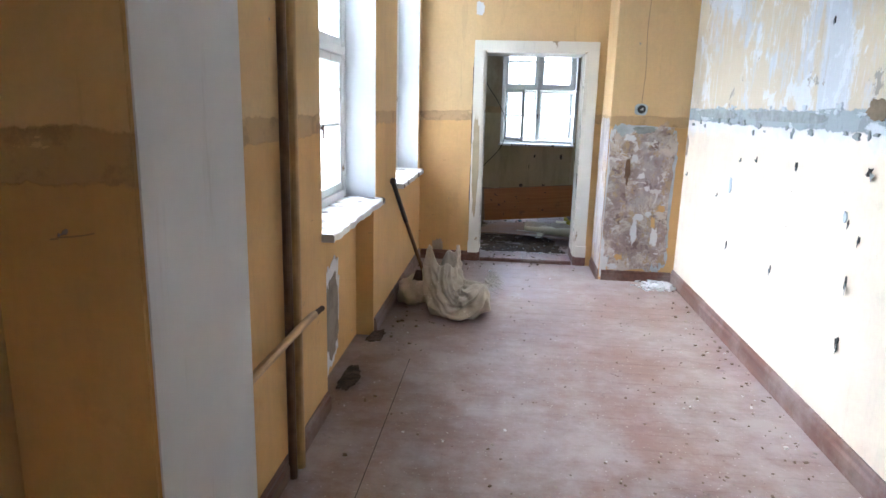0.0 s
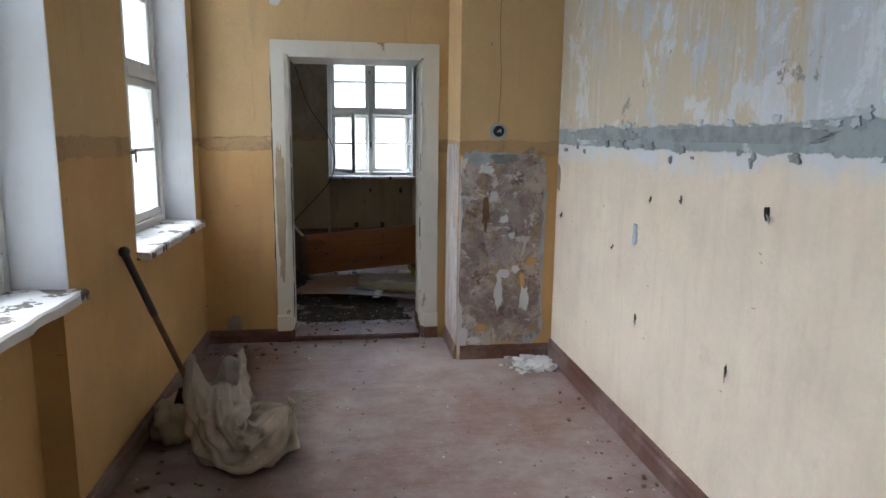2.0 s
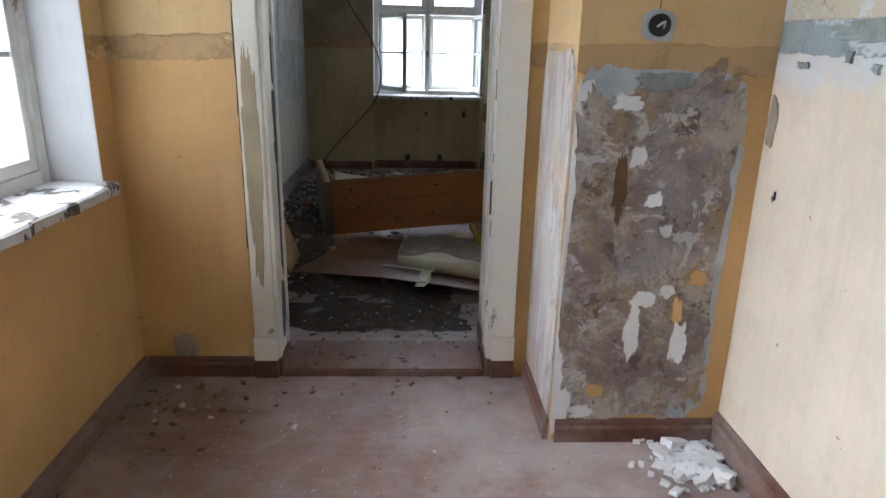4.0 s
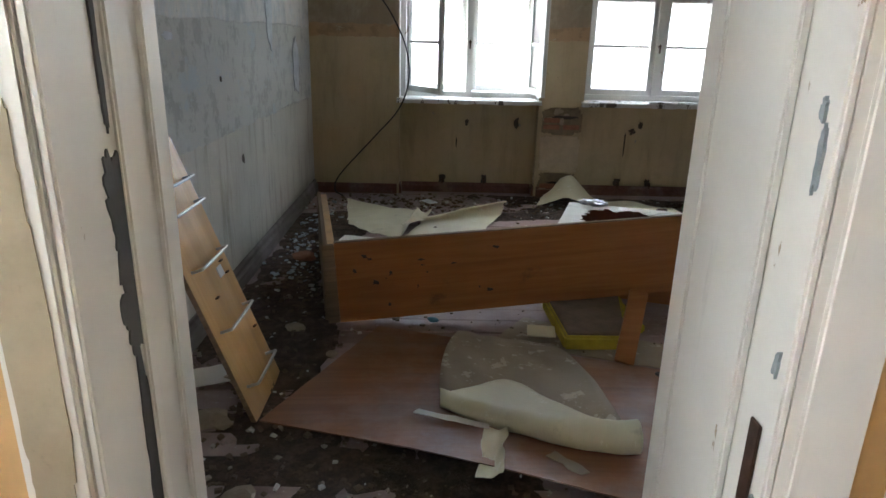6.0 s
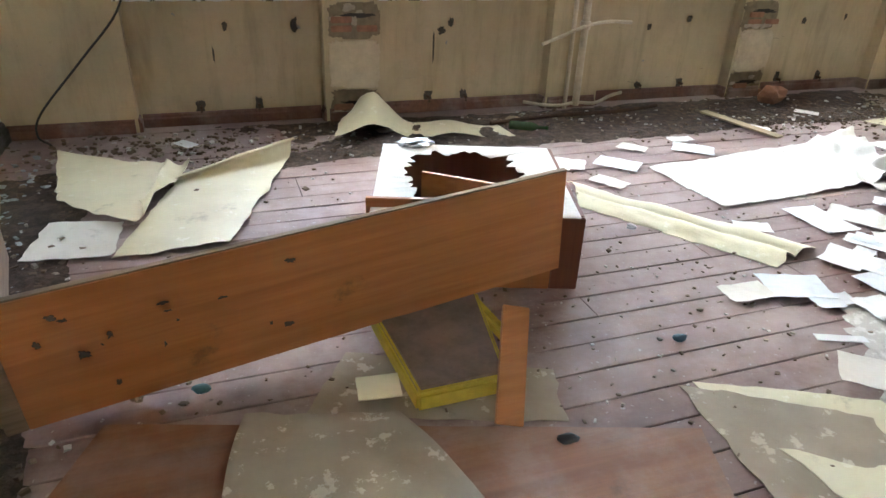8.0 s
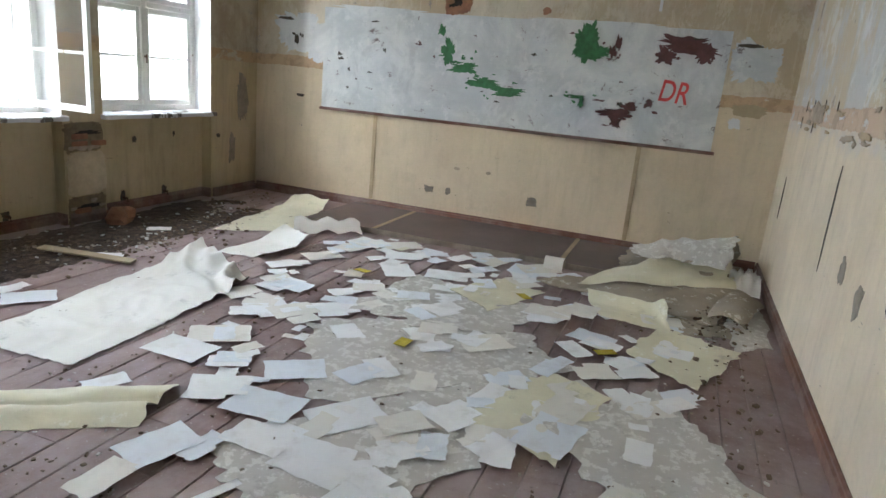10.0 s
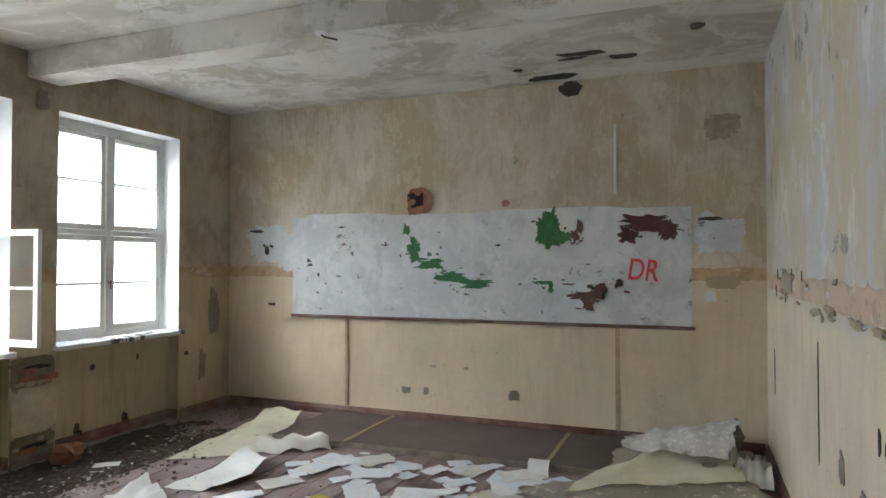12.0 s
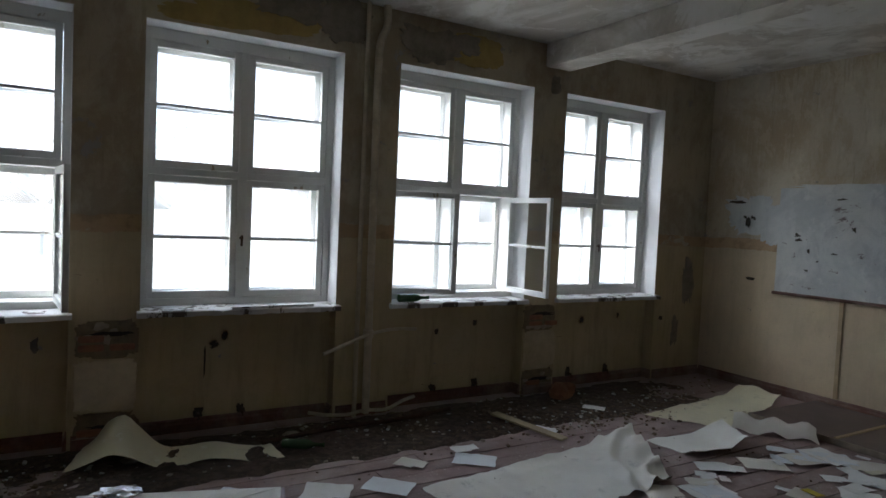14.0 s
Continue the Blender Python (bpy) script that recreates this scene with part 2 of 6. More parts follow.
_l.new(_mixer.outputs[0], _n["Material Output"].inputs["Surface"])


def ceiling_paint():
    k = Kit("stained_ceiling_whitewash", 0.9)
    stain = k.noise(0.9, 10, 0.68, k.stretch(1.6, 0.7, 1), 0.6)
    col = k.mix(k.ramp(stain, 0.40, 0.60), (0.70, 0.67, 0.61), (0.46, 0.42, 0.355))
    col = k.mix(k.ramp(k.noise(1.7, 10, 0.72, k.stretch(1, 1, 1, 6.0), 0.5), 0.51, 0.55, 0, 0.6), col, (0.72, 0.70, 0.66))
    col = k.mix(k.ramp(k.noise(2.6, 10, 0.74, k.stretch(1, 1, 1, 14.0), 0.5), 0.56, 0.60, 0, 0.5), col, (0.36, 0.32, 0.265))
    col = k.mix(k.ramp(k.noise(5, 6, 0.7, k.stretch(1, 1, 1, 4.0)), 0.72, 0.75, 0, 0.8), col, (0.22, 0.19, 0.15))
    return k.done(col, k.math("ADD", k.noise(24, 6), k.noise(4, 8, 0.7)), 0.4, 0.006)


M_ceiling = ceiling_paint()

# ---- mesh kit ----
def add_box(bm, x0, y0, z0, x1, y1, z1, m=None):
    vs = [bm.verts.new(Vector(p)) for p in ((x0, y0, z0), (x1, y0, z0), (x1, y1, z0), (x0, y1, z0), (x0, y0, z1), (x1, y0, z1), (x1, y1, z1), (x0, y1, z1))]
    if m is not None:
        for v in vs:
            v.co = m @ v.co
    for f in ((3, 2, 1, 0), (4, 5, 6, 7), (0, 1, 5, 4), (1, 2, 6, 5), (2, 3, 7, 6), (3, 0, 4, 7)):
        bm.faces.new([vs[i] for i in f])
    return vs


def boxes(*dims, bevel=0.0, m=None):
    bm = bmesh.new()
    for d in dims:
        add_box(bm, *d, m=m)
    if bevel:
        bmesh.ops.bevel(bm, geom=bm.edges[:], offset=bevel, segments=2, affect="EDGES", clamp_overlap=True)
    return bm


def mesh_of(name, bm, mat, smooth=False):
    me = bpy.data.meshes.new(name)
    bmesh.ops.recalc_face_normals(bm, faces=bm.faces[:])
    if smooth:
        for f in bm.faces:
            f.smooth = True
    bm.to_mesh(me)
    bm.free()
    if mat:
        me.materials.append(mat)
    return me


def part(name, bm, mat, parent=None, label="", smooth=False):
    ob = new(name, mesh_of(name, bm, mat, smooth))
    if parent:
        ob.parent = parent
    if label:
        tagged(ob, label)
    return ob


def thing(name, label, category, m=None, group="", kind=""):
    ob = new(name)
    ob.empty_display_size = 0.1
    if m is not None:
        ob.matrix_basis = m
    return tagged(ob, label, category, group, kind)


def structure(name, bm, mat, label="", category=""):
    return tagged(part(name, bm, mat), label, category or name.split("_")[0], kind="structure")


def tube(bm, pts, r, sides=8, r_end=None):
    """A round bar along points."""
    pts = [Vector(p) for p in pts]
    rings = []
    up = Vector((0.13, 0.37, 0.92))
    for i, p in enumerate(pts):
        d = (pts[min(i + 1, len(pts) - 1)] - pts[max(i - 1, 0)]).normalized()
        a = d.cross(up)
        if a.length < 0.05:
            a = d.cross(Vector((1, 0, 0)))
        a.normalize()
        b = d.cross(a)
        rr = r if r_end is None else r + (r_end - r) * i / (len(pts) - 1)
        rings.append([bm.verts.new(p + (a * math.cos(2 * math.pi * k / sides) + b * math.sin(2 * math.pi * k / sides)) * rr) for k in range(sides)])
    for u, v in zip(rings, rings[1:]):
        for k in range(sides):
            bm.faces.new((u[k], u[(k + 1) % sides], v[(k + 1) % sides], v[k]))
    bm.faces.new(rings[0][::-1])
    bm.faces.new(rings[-1])
    return bm


def smooth_path(pts, n=6):
    """Catmull-Rom points through pts."""
    p = [Vector(q) for q in pts]
    p = [p[0] * 2 - p[1]] + p + [p[-1] * 2 - p[-2]]
    out = []
    for i in range(1, len(p) - 2):
        for k in range(n):
            t = k / n
            out.append(0.5 * (2 * p[i] + (p[i + 1] - p[i - 1]) * t + (2 * p[i - 1] - 5 * p[i] + 4 * p[i + 1] - p[i + 2]) * t * t + (3 * p[i] - 3 * p[i + 1] + p[i + 2] - p[i - 1]) * t ** 3))
    return out + [p[-2]]


# ---- plan ----
XL, XS, XR = -0.82, -0.90, 7.378   # corridor: window wall; room: side wall and board wall
YN, YW = 6.67, 12.13           # room: near wall and window wall
YD0, YD1 = 6.82, 7.25          # wall of the doorway
XC = 1.605                      # corridor's right wall
DX0, DX1, DZ = -0.215, 0.77, 2.06
H = 3.26
SILL, TOP = 0.90, 2.85
ROOM_WINDOWS = ((-0.095, 1.195), (1.61, 3.01), (3.49, 4.86), (5.25, 6.61))
CSILL = 0.93
# the third opening is never in view; added to let light onto the pier
HALL_WINDOWS = ((3.32, 4.60), (5.39, 6.66), (-1.40, -0.60))
NICHE = 0.12
ZB = -0.05

# corridor
d = []
edge = -1.5
for a, b in sorted(HALL_WINDOWS):
    d.append((-1.27, edge, ZB, XL, a, H))
    d.append((-1.27, a, TOP, XL, b, H))
    edge = b
d.append((-1.27, edge, ZB, XL, YD0, H))
a, b = HALL_WINDOWS[0]
d.append((-1.27, a, ZB, XL - NICHE, b, CSILL - 0.04))
d.append((XL - NICHE, a, ZB, XL, a + 0.06, CSILL - 0.04))
d.append((XL - NICHE, b - 0.07, ZB, XL, b, CSILL - 0.04))
for a, b in HALL_WINDOWS[1:]:
    d.append((-1.27, a, ZB, XL, b, CSILL - 0.04))
wall_hall_windows = structure("wall_west", boxes(*d), M_ochre, "ochre painted corridor wall with two window openings and an added unseen one", "wall")
structure("wall_pier", boxes((XL, 1.34, ZB, -0.55, 1.77, H), bevel=0.006), M_ochre, "ochre wall pier with a white painted reveal", "wall")
structure("trim_pier", boxes((-0.55, 1.345, 0, -0.546, 1.765, H)), M_plaster, "white painted face of the wall pier", "trim")
structure("wall_corridor_right", boxes((XC, -1.5, ZB, XC + 0.25, 6.30, H)), M_cream, "cream corridor wall with flaking grey-blue upper coat", "wall")
structure("wall_corridor_back", boxes((-1.27, -1.75, ZB, XC + 0.25, -1.5, H)), M_ochre, "plain ochre wall closing the corridor", "wall")
structure("wall_doorway", boxes((-1.27, YD0, ZB, DX0 - 0.055, YD1, H), (DX1, YD0, ZB, 0.94, YD1, H), (DX0 - 0.055, YD0, DZ, DX1, YD1, H)), M_ochre, "ochre wall round the doorway", "wall")
wall_near = structure("wall_south", boxes((0.94, 6.30, ZB, XR + 0.3, YN, H)), M_near, "room wall with cream paint below flaking blue-grey", "wall")
structure("wall_pilaster", boxes((0.935, 6.288, ZB, XC, 6.30, H), (0.935, 6.30, ZB, 0.94, YD0, H)), M_ochre, "ochre chimney breast beside the doorway", "wall")

# room
structure("wall_room_left", boxes((-1.27, YD1, ZB, XS, YW + 0.47, H)), M_grey, "damp grey-white plaster wall with streaks", "wall")
d = []
edge = XS
for a, b in ROOM_WINDOWS:
    d.append((edge, YW, ZB, a, YW + 0.47, H))
    d.append((a, YW, TOP, b, YW + 0.47, H))
    d.append((a, YW + NICHE, ZB, b, YW + 0.47, SILL - 0.04))
    edge = b
d.append((edge, YW, ZB, XR, YW + 0.47, H))
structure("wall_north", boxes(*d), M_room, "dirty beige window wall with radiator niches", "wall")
structure("wall_east", boxes((XR, YN, ZB, XR + 0.3, YW + 0.47, H)), M_far, "beige wall behind the blackboard field", "wall")
structure("ceiling", boxes((-1.27, YD1, H, XR + 0.3, YW + 0.47, H + 0.2), (0.94, YN, H, XR + 0.3, YD1, H + 0.2)), M_ceiling, "stained whitewashed ceiling", "ceiling")
structure("ceiling_corridor", boxes((-1.27, -1.75, H, XC + 0.25, YD1, H + 0.2)), M_ceiling, "whitewashed corridor ceiling", "ceiling")
structure("ceiling_beam", boxes((4.97, YN, 3.05, 5.27, YW, H), bevel=0.01), M_ceiling, "whitewashed ceiling beam", "ceiling beam")
structure("floor_corridor", boxes((-1.27, -1.75, -0.12, XC + 0.25, YD0, -0.02)), M_floor_c, "sub-floor of the corridor", "floor")
structure("floor_room", boxes((-1.27, YD0, -0.12, XR + 0.3, YW + 0.47, -0.02)), M_floor_r, "sub-floor of the room", "floor")

# ---- more materials ----
M_reveal = M_plaster
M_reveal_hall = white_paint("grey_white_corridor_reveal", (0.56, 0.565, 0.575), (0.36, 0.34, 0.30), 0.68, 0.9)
M_black = plain("black_cable_sheath", (0.02, 0.02, 0.02), 0.5)
M_iron = plain("rusty_iron", (0.10, 0.055, 0.035), 0.8, 0.3, 0.4, 20)
M_chrome = plain("tarnished_steel_wire", (0.55, 0.54, 0.50), 0.3, 1.0, 0.3, 25)
M_pipe_o = plain("ochre_painted_pipe", (0.52, 0.33, 0.14), 0.45, 0, 0.3, 9)
M_pipe_d = plain("brown_rusted_pipe", (0.17, 0.09, 0.04), 0.6, 0, 0.4, 14)
M_pipe_r = plain("beige_painted_pipe", (0.56, 0.48, 0.35), 0.45, 0, 0.3, 9)
M_foam = plain("yellow_foam", (0.62, 0.50, 0.06), 0.95, 0, 0.3, 12, 0.6)
M_fabric = plain("dirty_brown_upholstery", (0.27, 0.20, 0.16), 0.9, 0, 0.4, 9, 0.5)
M_foil = plain("crumpled_silver_foil", (0.7, 0.7, 0.72), 0.25, 0.9, 0.2, 20, 0.5)
# near-black fill for the hole, brick cavities, torn paint and floor seam
M_dark = plain("flat_cavity_dark", (0.03, 0.025, 0.02), 0.95)
M_red_ink = plain("red_brush_paint", (0.66, 0.07, 0.07), 0.5)
M_green_ink = plain("green_brush_paint", (0.05, 0.20, 0.07), 0.5, 0, 0.5, 14)
M_plum = plain("plum_wall_paint", (0.14, 0.06, 0.06), 0.7, 0, 0.4, 14)
M_brick = plain("broken_brick", (0.33, 0.16, 0.095), 0.9, 0, 0.4, 14, 0.7)
M_mortar = plain("crumbling_lime_mortar", (0.44, 0.36, 0.27), 0.95, 0, 0.35, 14, 0.7)
M_flake = plain("grey_green_paint_flake", (0.30, 0.33, 0.32), 0.7, 0, 0.4, 16)
M_batten = plain("pale_tan_batten_paint", (0.47, 0.36, 0.22), 0.7, 0, 0.3, 8)
M_slate = plain("dark_grey_old_paint", (0.075, 0.07, 0.065), 0.6, 0, 0.3, 14)
M_grey_coat = plain("blue_grey_undercoat", (0.50, 0.55, 0.58), 0.8, 0, 0.3, 10)
M_peel = plain("old_tan_undercoat", (0.42, 0.34, 0.21), 0.7, 0, 0.2, 8)
M_teal = plain("dull_blue_plastic", (0.05, 0.14, 0.18), 0.5)
M_mould = plain("black_mould", (0.09, 0.075, 0.06), 0.95, 0, 0.5, 20)
M_yellow_plaster = plain("ochre_plaster_coat", (0.42, 0.31, 0.11), 0.85, 0, 0.3, 8)
M_broken = plain("exposed_grey_plaster", (0.30, 0.26, 0.21), 0.95, 0, 0.4, 9, 0.8)
M_brown_bare = plain("brown_bare_plaster", (0.25, 0.19, 0.12), 0.95, 0, 0.4, 16, 0.8)
M_stick = plain("dark_handle_wood", (0.05, 0.035, 0.03), 0.55, 0, 0.3, 12)


def lino(name, a, b, c, rough=0.6, amount=0.55, grains=1.0):
    """Old floor covering: a ground colour with stains and scuffed flakes."""
    k = Kit(name, rough)
    col = k.mix(k.ramp(k.noise(2.4 * grains, 7, 0.65), 0.35, 0.7), a, b)
    col = k.mix(k.ramp(k.noise(11 * grains, 8, 0.7), amount, amount + 0.04), col, c)
    col = k.mix(k.ramp(k.noise(4.2, 8, 0.72, k.stretch(1, 1, 1, 6.0)), 0.58, 0.72, 0, 0.6), col, tuple(x * 0.45 for x in a))
    return k.done(col, k.noise(30, 7, 0.6), 0.4, 0.004)


M_lino_y = lino("pale_yellow_linoleum", (0.72, 0.68, 0.50), (0.64, 0.60, 0.43), (0.77, 0.745, 0.61), 0.5, 0.60)
M_lino_g = lino("grey_felt_backing", (0.40, 0.34, 0.26), (0.32, 0.27, 0.20), (0.58, 0.53, 0.43), 0.9, 0.575)
M_lino_w = lino("whitish_wallpaper", (0.76, 0.75, 0.70), (0.70, 0.68, 0.62), (0.58, 0.54, 0.47), 0.8, 0.66)
M_lino_d = lino("dark_brown_platform_lino", (0.085, 0.06, 0.052), (0.12, 0.085, 0.075), (0.15, 0.125, 0.11), 0.5, 0.66)
M_wetgrey = lino("grey_soaked_paper", (0.52, 0.49, 0.44), (0.58, 0.55, 0.50), (0.68, 0.66, 0.61), 0.85, 0.52, 1.6)
M_cloth = lino("dusty_sackcloth", (0.52, 0.46, 0.38), (0.40, 0.35, 0.28), (0.60, 0.55, 0.48), 0.95, 0.6, 2.0)


def paper_mat():
    k = Kit("old_paper", 0.85)
    r = k.rand()
    col = k.mix(k.ramp(r, 0.45, 0.55), (0.80, 0.80, 0.79), (0.73, 0.70, 0.63))
    col = k.mix(k.ramp(r, 0.78, 0.8), col, (0.73, 0.76, 0.79))
    col = k.mix(k.ramp(k.noise(6, 7, 0.7), 0.5, 0.75, 0, 0.35), col, (0.46, 0.41, 0.34))
    return k.done(col, k.noise(18, 5), 0.2, 0.004)


M_paper = paper_mat()


def stone_mat():
    k = Kit("bare_mauve_stone_and_plaster", 0.95)
    a = k.noise(3.6, 12, 0.80, None, 0.5)
    b = k.noise(9.0, 10, 0.78, k.stretch(1, 1, 0.7, 9.0), 0.3)
    col = k.mix(k.ramp(a, 0.43, 0.57), (0.33, 0.25, 0.225), (0.62, 0.55, 0.47))
    col = k.mix(k.ramp(k.noise(2.1, 10, 0.75, k.stretch(1, 1, 0.8, 15.0)), 0.50, 0.58, 0, 0.75), col, (0.40, 0.36, 0.37))
    col = k.mix(k.ramp(b, 0.535, 0.575, 0, 0.85), col, (0.45, 0.33, 0.19))
    col = k.mix(k.ramp(k.noise(6.5, 10, 0.76, k.stretch(1, 1, 1, 5.0), 0.4), 0.56, 0.60, 0, 0.8), col, (0.18, 0.12, 0.115))
    col = k.mix(k.ramp(k.noise(7.5, 9, 0.72, k.stretch(1, 1, 1, 2.0), 0.5), 0.585, 0.605), col, (0.68, 0.65, 0.62))
    col = k.mix(k.ramp(k.noise(24, 8, 0.7, k.stretch(1, 1, 1, 7.0)), 0.60, 0.64, 0, 0.7), col, (0.60, 0.58, 0.55))
    col = k.mix(k.ramp(k.noise(30, 8, 0.7, k.stretch(1, 1, 1, 12.0)), 0.60, 0.66, 0, 0.7), col, (0.14, 0.10, 0.09))
    return k.done(col, k.math("MULTIPLY_ADD", a, 1.6, k.math("ADD", b, k.math("MULTIPLY", k.noise(26, 8, 0.7), 0.6))), 1.0, 0.025)


M_stone = stone_mat()


def streak_mat():
    k = Kit("streaked_white_over_mauve", 0.9)
    s = k.noise(1.0, 9, 0.70, k.stretch(10, 10, 1.5), 0.3)
    w = k.noise(4.0, 10, 0.72, k.stretch(1, 1, 0.45, 6.0), 0.3)
    col = k.mix(k.ramp(s, 0.36, 0.62), (0.38, 0.32, 0.31), (0.56, 0.51, 0.46))
    col = k.mix(k.ramp(w, 0.50, 0.62, 0, 0.75), col, (0.64, 0.625, 0.63))
    col = k.mix(k.ramp(k.noise(3.2, 9, 0.72, k.stretch(1, 1, 0.6, 2.0), 0.4), 0.52, 0.59, 0, 0.8), col, (0.52, 0.41, 0.28))
    col = k.mix(k.ramp(k.noise(9.0, 8, 0.72, k.stretch(1, 1, 0.6, 8.0), 0.4), 0.56, 0.62, 0, 0.7), col, (0.32, 0.26, 0.23))
    return k.done(col, k.math("ADD", s, k.math("MULTIPLY", k.noise(20, 8, 0.7), 0.4)), 0.5, 0.008)


M_streak = streak_mat()


def board_mat():
    k = Kit("pale_blue_grey_board_paint", 0.75)
    col = k.mix(k.ramp(k.noise(1.7, 9, 0.70, None, 0.4), 0.36, 0.64), (0.50, 0.525, 0.53), (0.66, 0.67, 0.655))
    wipe = k.noise(1.0, 9, 0.74, k.stretch(1, 3.0, 2.0), 0.5)
    col = k.mix(k.ramp(wipe, 0.52, 0.66, 0, 0.5), col, (0.40, 0.41, 0.42))
    col = k.mix(k.ramp(k.noise(4.0, 9, 0.75, k.stretch(1, 1, 1, 12.0)), 0.54, 0.60, 0, 0.5), col, (0.72, 0.72, 0.70))
    chip = k.ramp(k.noise(4.6, 10, 0.76, k.stretch(1, 1, 1.5, 4.0), 0.5), 0.615, 0.635)
    col = k.mix(chip, col, (0.22, 0.18, 0.18))
    return k.done(col, k.math("MULTIPLY_ADD", chip, -1.0, k.math("MULTIPLY", k.noise(35, 6), 0.4)), 0.5, 0.005)


M_board = board_mat()


def dirt_mat():
    k = Kit("dark_rubble_dirt", 0.95)
    col = k.mix(k.ramp(k.noise(14, 9, 0.75), 0.4, 0.65), (0.05, 0.034, 0.025), (0.135, 0.095, 0.068))
    col = k.mix(k.ramp(k.noise(36, 6, 0.7), 0.68, 0.72), col, (0.34, 0.31, 0.27))
    return k.done(col, k.noise(30, 9, 0.75), 1.0, 0.03)


M_dirt = dirt_mat()


def rubble_mat():
    k = Kit("plaster_crumbs", 0.95)
    r = k.island()
    col = k.mix(k.ramp(r, 0.03, 0.22), (0.42, 0.36, 0.29), (0.16, 0.115, 0.08))
    col = k.mix(k.ramp(r, 0.86, 0.88), col, (0.60, 0.58, 0.54))
    return k.done(col, k.noise(60, 5), 0.4, 0.004)


M_rubble = rubble_mat()
rng = random.Random(7)


# ---- windows ----
def sash_mesh(w, h):
    s = 0.046
    bm = boxes((0, 0, 0, s, 0.036, h), (w - s, 0, 0, w, 0.036, h), (s, 0, 0, w - s, 0.036, s + 0.004), (s, 0, h - s, w - s, 0.036, h), (s, 0.006, h * 0.5 - 0.011, w - s, 0.03, h * 0.5 + 0.011))
    bmesh.ops.bevel(bm, geom=bm.edges[:], offset=0.003, segments=1, affect="EDGES")
    return mesh_of("sash", bm, M_white)


def add_sash(parent, me, pane, x, y, z, w, h, angle=0.0, right=False):
    """One casement; angle in degrees by which it stands open into the room."""
    ob = new("sash", me)
    ob.parent = parent
    if right:
        ob.matrix_basis = Matrix.Translation((x + w, y, z)) @ pose(0, 0, 0, 0, 0, angle) @ Matrix.Translation((-w, 0, 0))
    else:
        ob.matrix_basis = Matrix.Translation((x, y, z)) @ pose(0, 0, 0, 0, 0, -angle)
    for zz in (0.052, h * 0.5 + 0.009):
        g = new("pane", pane)
        g.parent = ob
        g.location = (0.045, 0.017, zz)
        g.visible_shadow = False
    return ob


def window(name, m, w, h, transom, left=0.0, right=0.0, label=""):
    ob = tagged(new(name), label, "window", kind="structure")
    ob.matrix_basis = m
    f, d = 0.052, 0.245
    half = (w - 2 * f - 0.05) / 2
    xm = w / 2
    part("window_frame", boxes((0, 0, 0, f, d, h), (w - f, 0, 0, w, d, h), (f, 0, 0, w - f, d, f), (f, 0, h - f - 0.03, w - f, d, h), (xm - 0.03, -0.004, f, xm + 0.03, d - 0.01, h - f - 0.03), (f, -0.008, transom - 0.024, xm - 0.03, d, transom + 0.024), (xm + 0.03, -0.008, transom - 0.024, w - f, d, transom + 0.024), bevel=0.004), M_white, ob)
    h1, h2 = transom - 0.024 - f - 0.006, h - f - 0.03 - transom - 0.024 - 0.006
    sw = xm - 0.03 - f - 0.004
    for zz, hh, a, b in ((f + 0.003, h1, left, right), (transom + 0.027, h2, 0, 0)):
        me = sash_mesh(sw, hh)
        pane = mesh_of("pane", boxes((0, 0, 0, sw - 0.09, 0.004, hh * 0.5 - 0.058)), M_glass)
        for y in (0.012, 0.195):
            inner = y < 0.05
            add_sash(ob, me, pane, f + 0.002, y, zz, sw, hh, a if inner else 0)
            add_sash(ob, me, pane, xm + 0.032, y, zz, sw, hh, b if inner else 0, True)
    knob = boxes((xm - 0.012, -0.03, transom - 0.47, xm + 0.012, -0.004, transom - 0.45), (xm - 0.008, -0.036, transom - 0.52, xm + 0.008, -0.026, transom - 0.44), bevel=0.003)
    part("window_handle", knob, M_iron, ob, "small rusty window catch")
    return ob


def sill(m, w, depth, parent, seed):
    """A chipped white sill board with a ragged front edge."""
    r = random.Random(seed)
    bm = bmesh.new()
    n = 26
    rows = []
    for i in range(n + 1):
        x = w * i / n
        y = -0.06 + r.uniform(-0.006, 0.008)
        rows.append([bm.verts.new(m @ Vector(p)) for p in ((x, y, -0.04 + r.uniform(-0.004, 0.004)), (x, y, -0.008), (x, y + 0.01, 0.0), (x, depth, 0.004), (x, depth, -0.04))])
    for a, b in zip(rows, rows[1:]):
        for k in range(5):
            bm.faces.new((a[k], b[k], b[(k + 1) % 5], a[(k + 1) % 5]))
    bm.faces.new(rows[0])
    bm.faces.new(rows[-1][::-1])
    ob = part("window_sill", bm, M_sill, parent, "white sill board with peeling paint and dirt")
    return ob


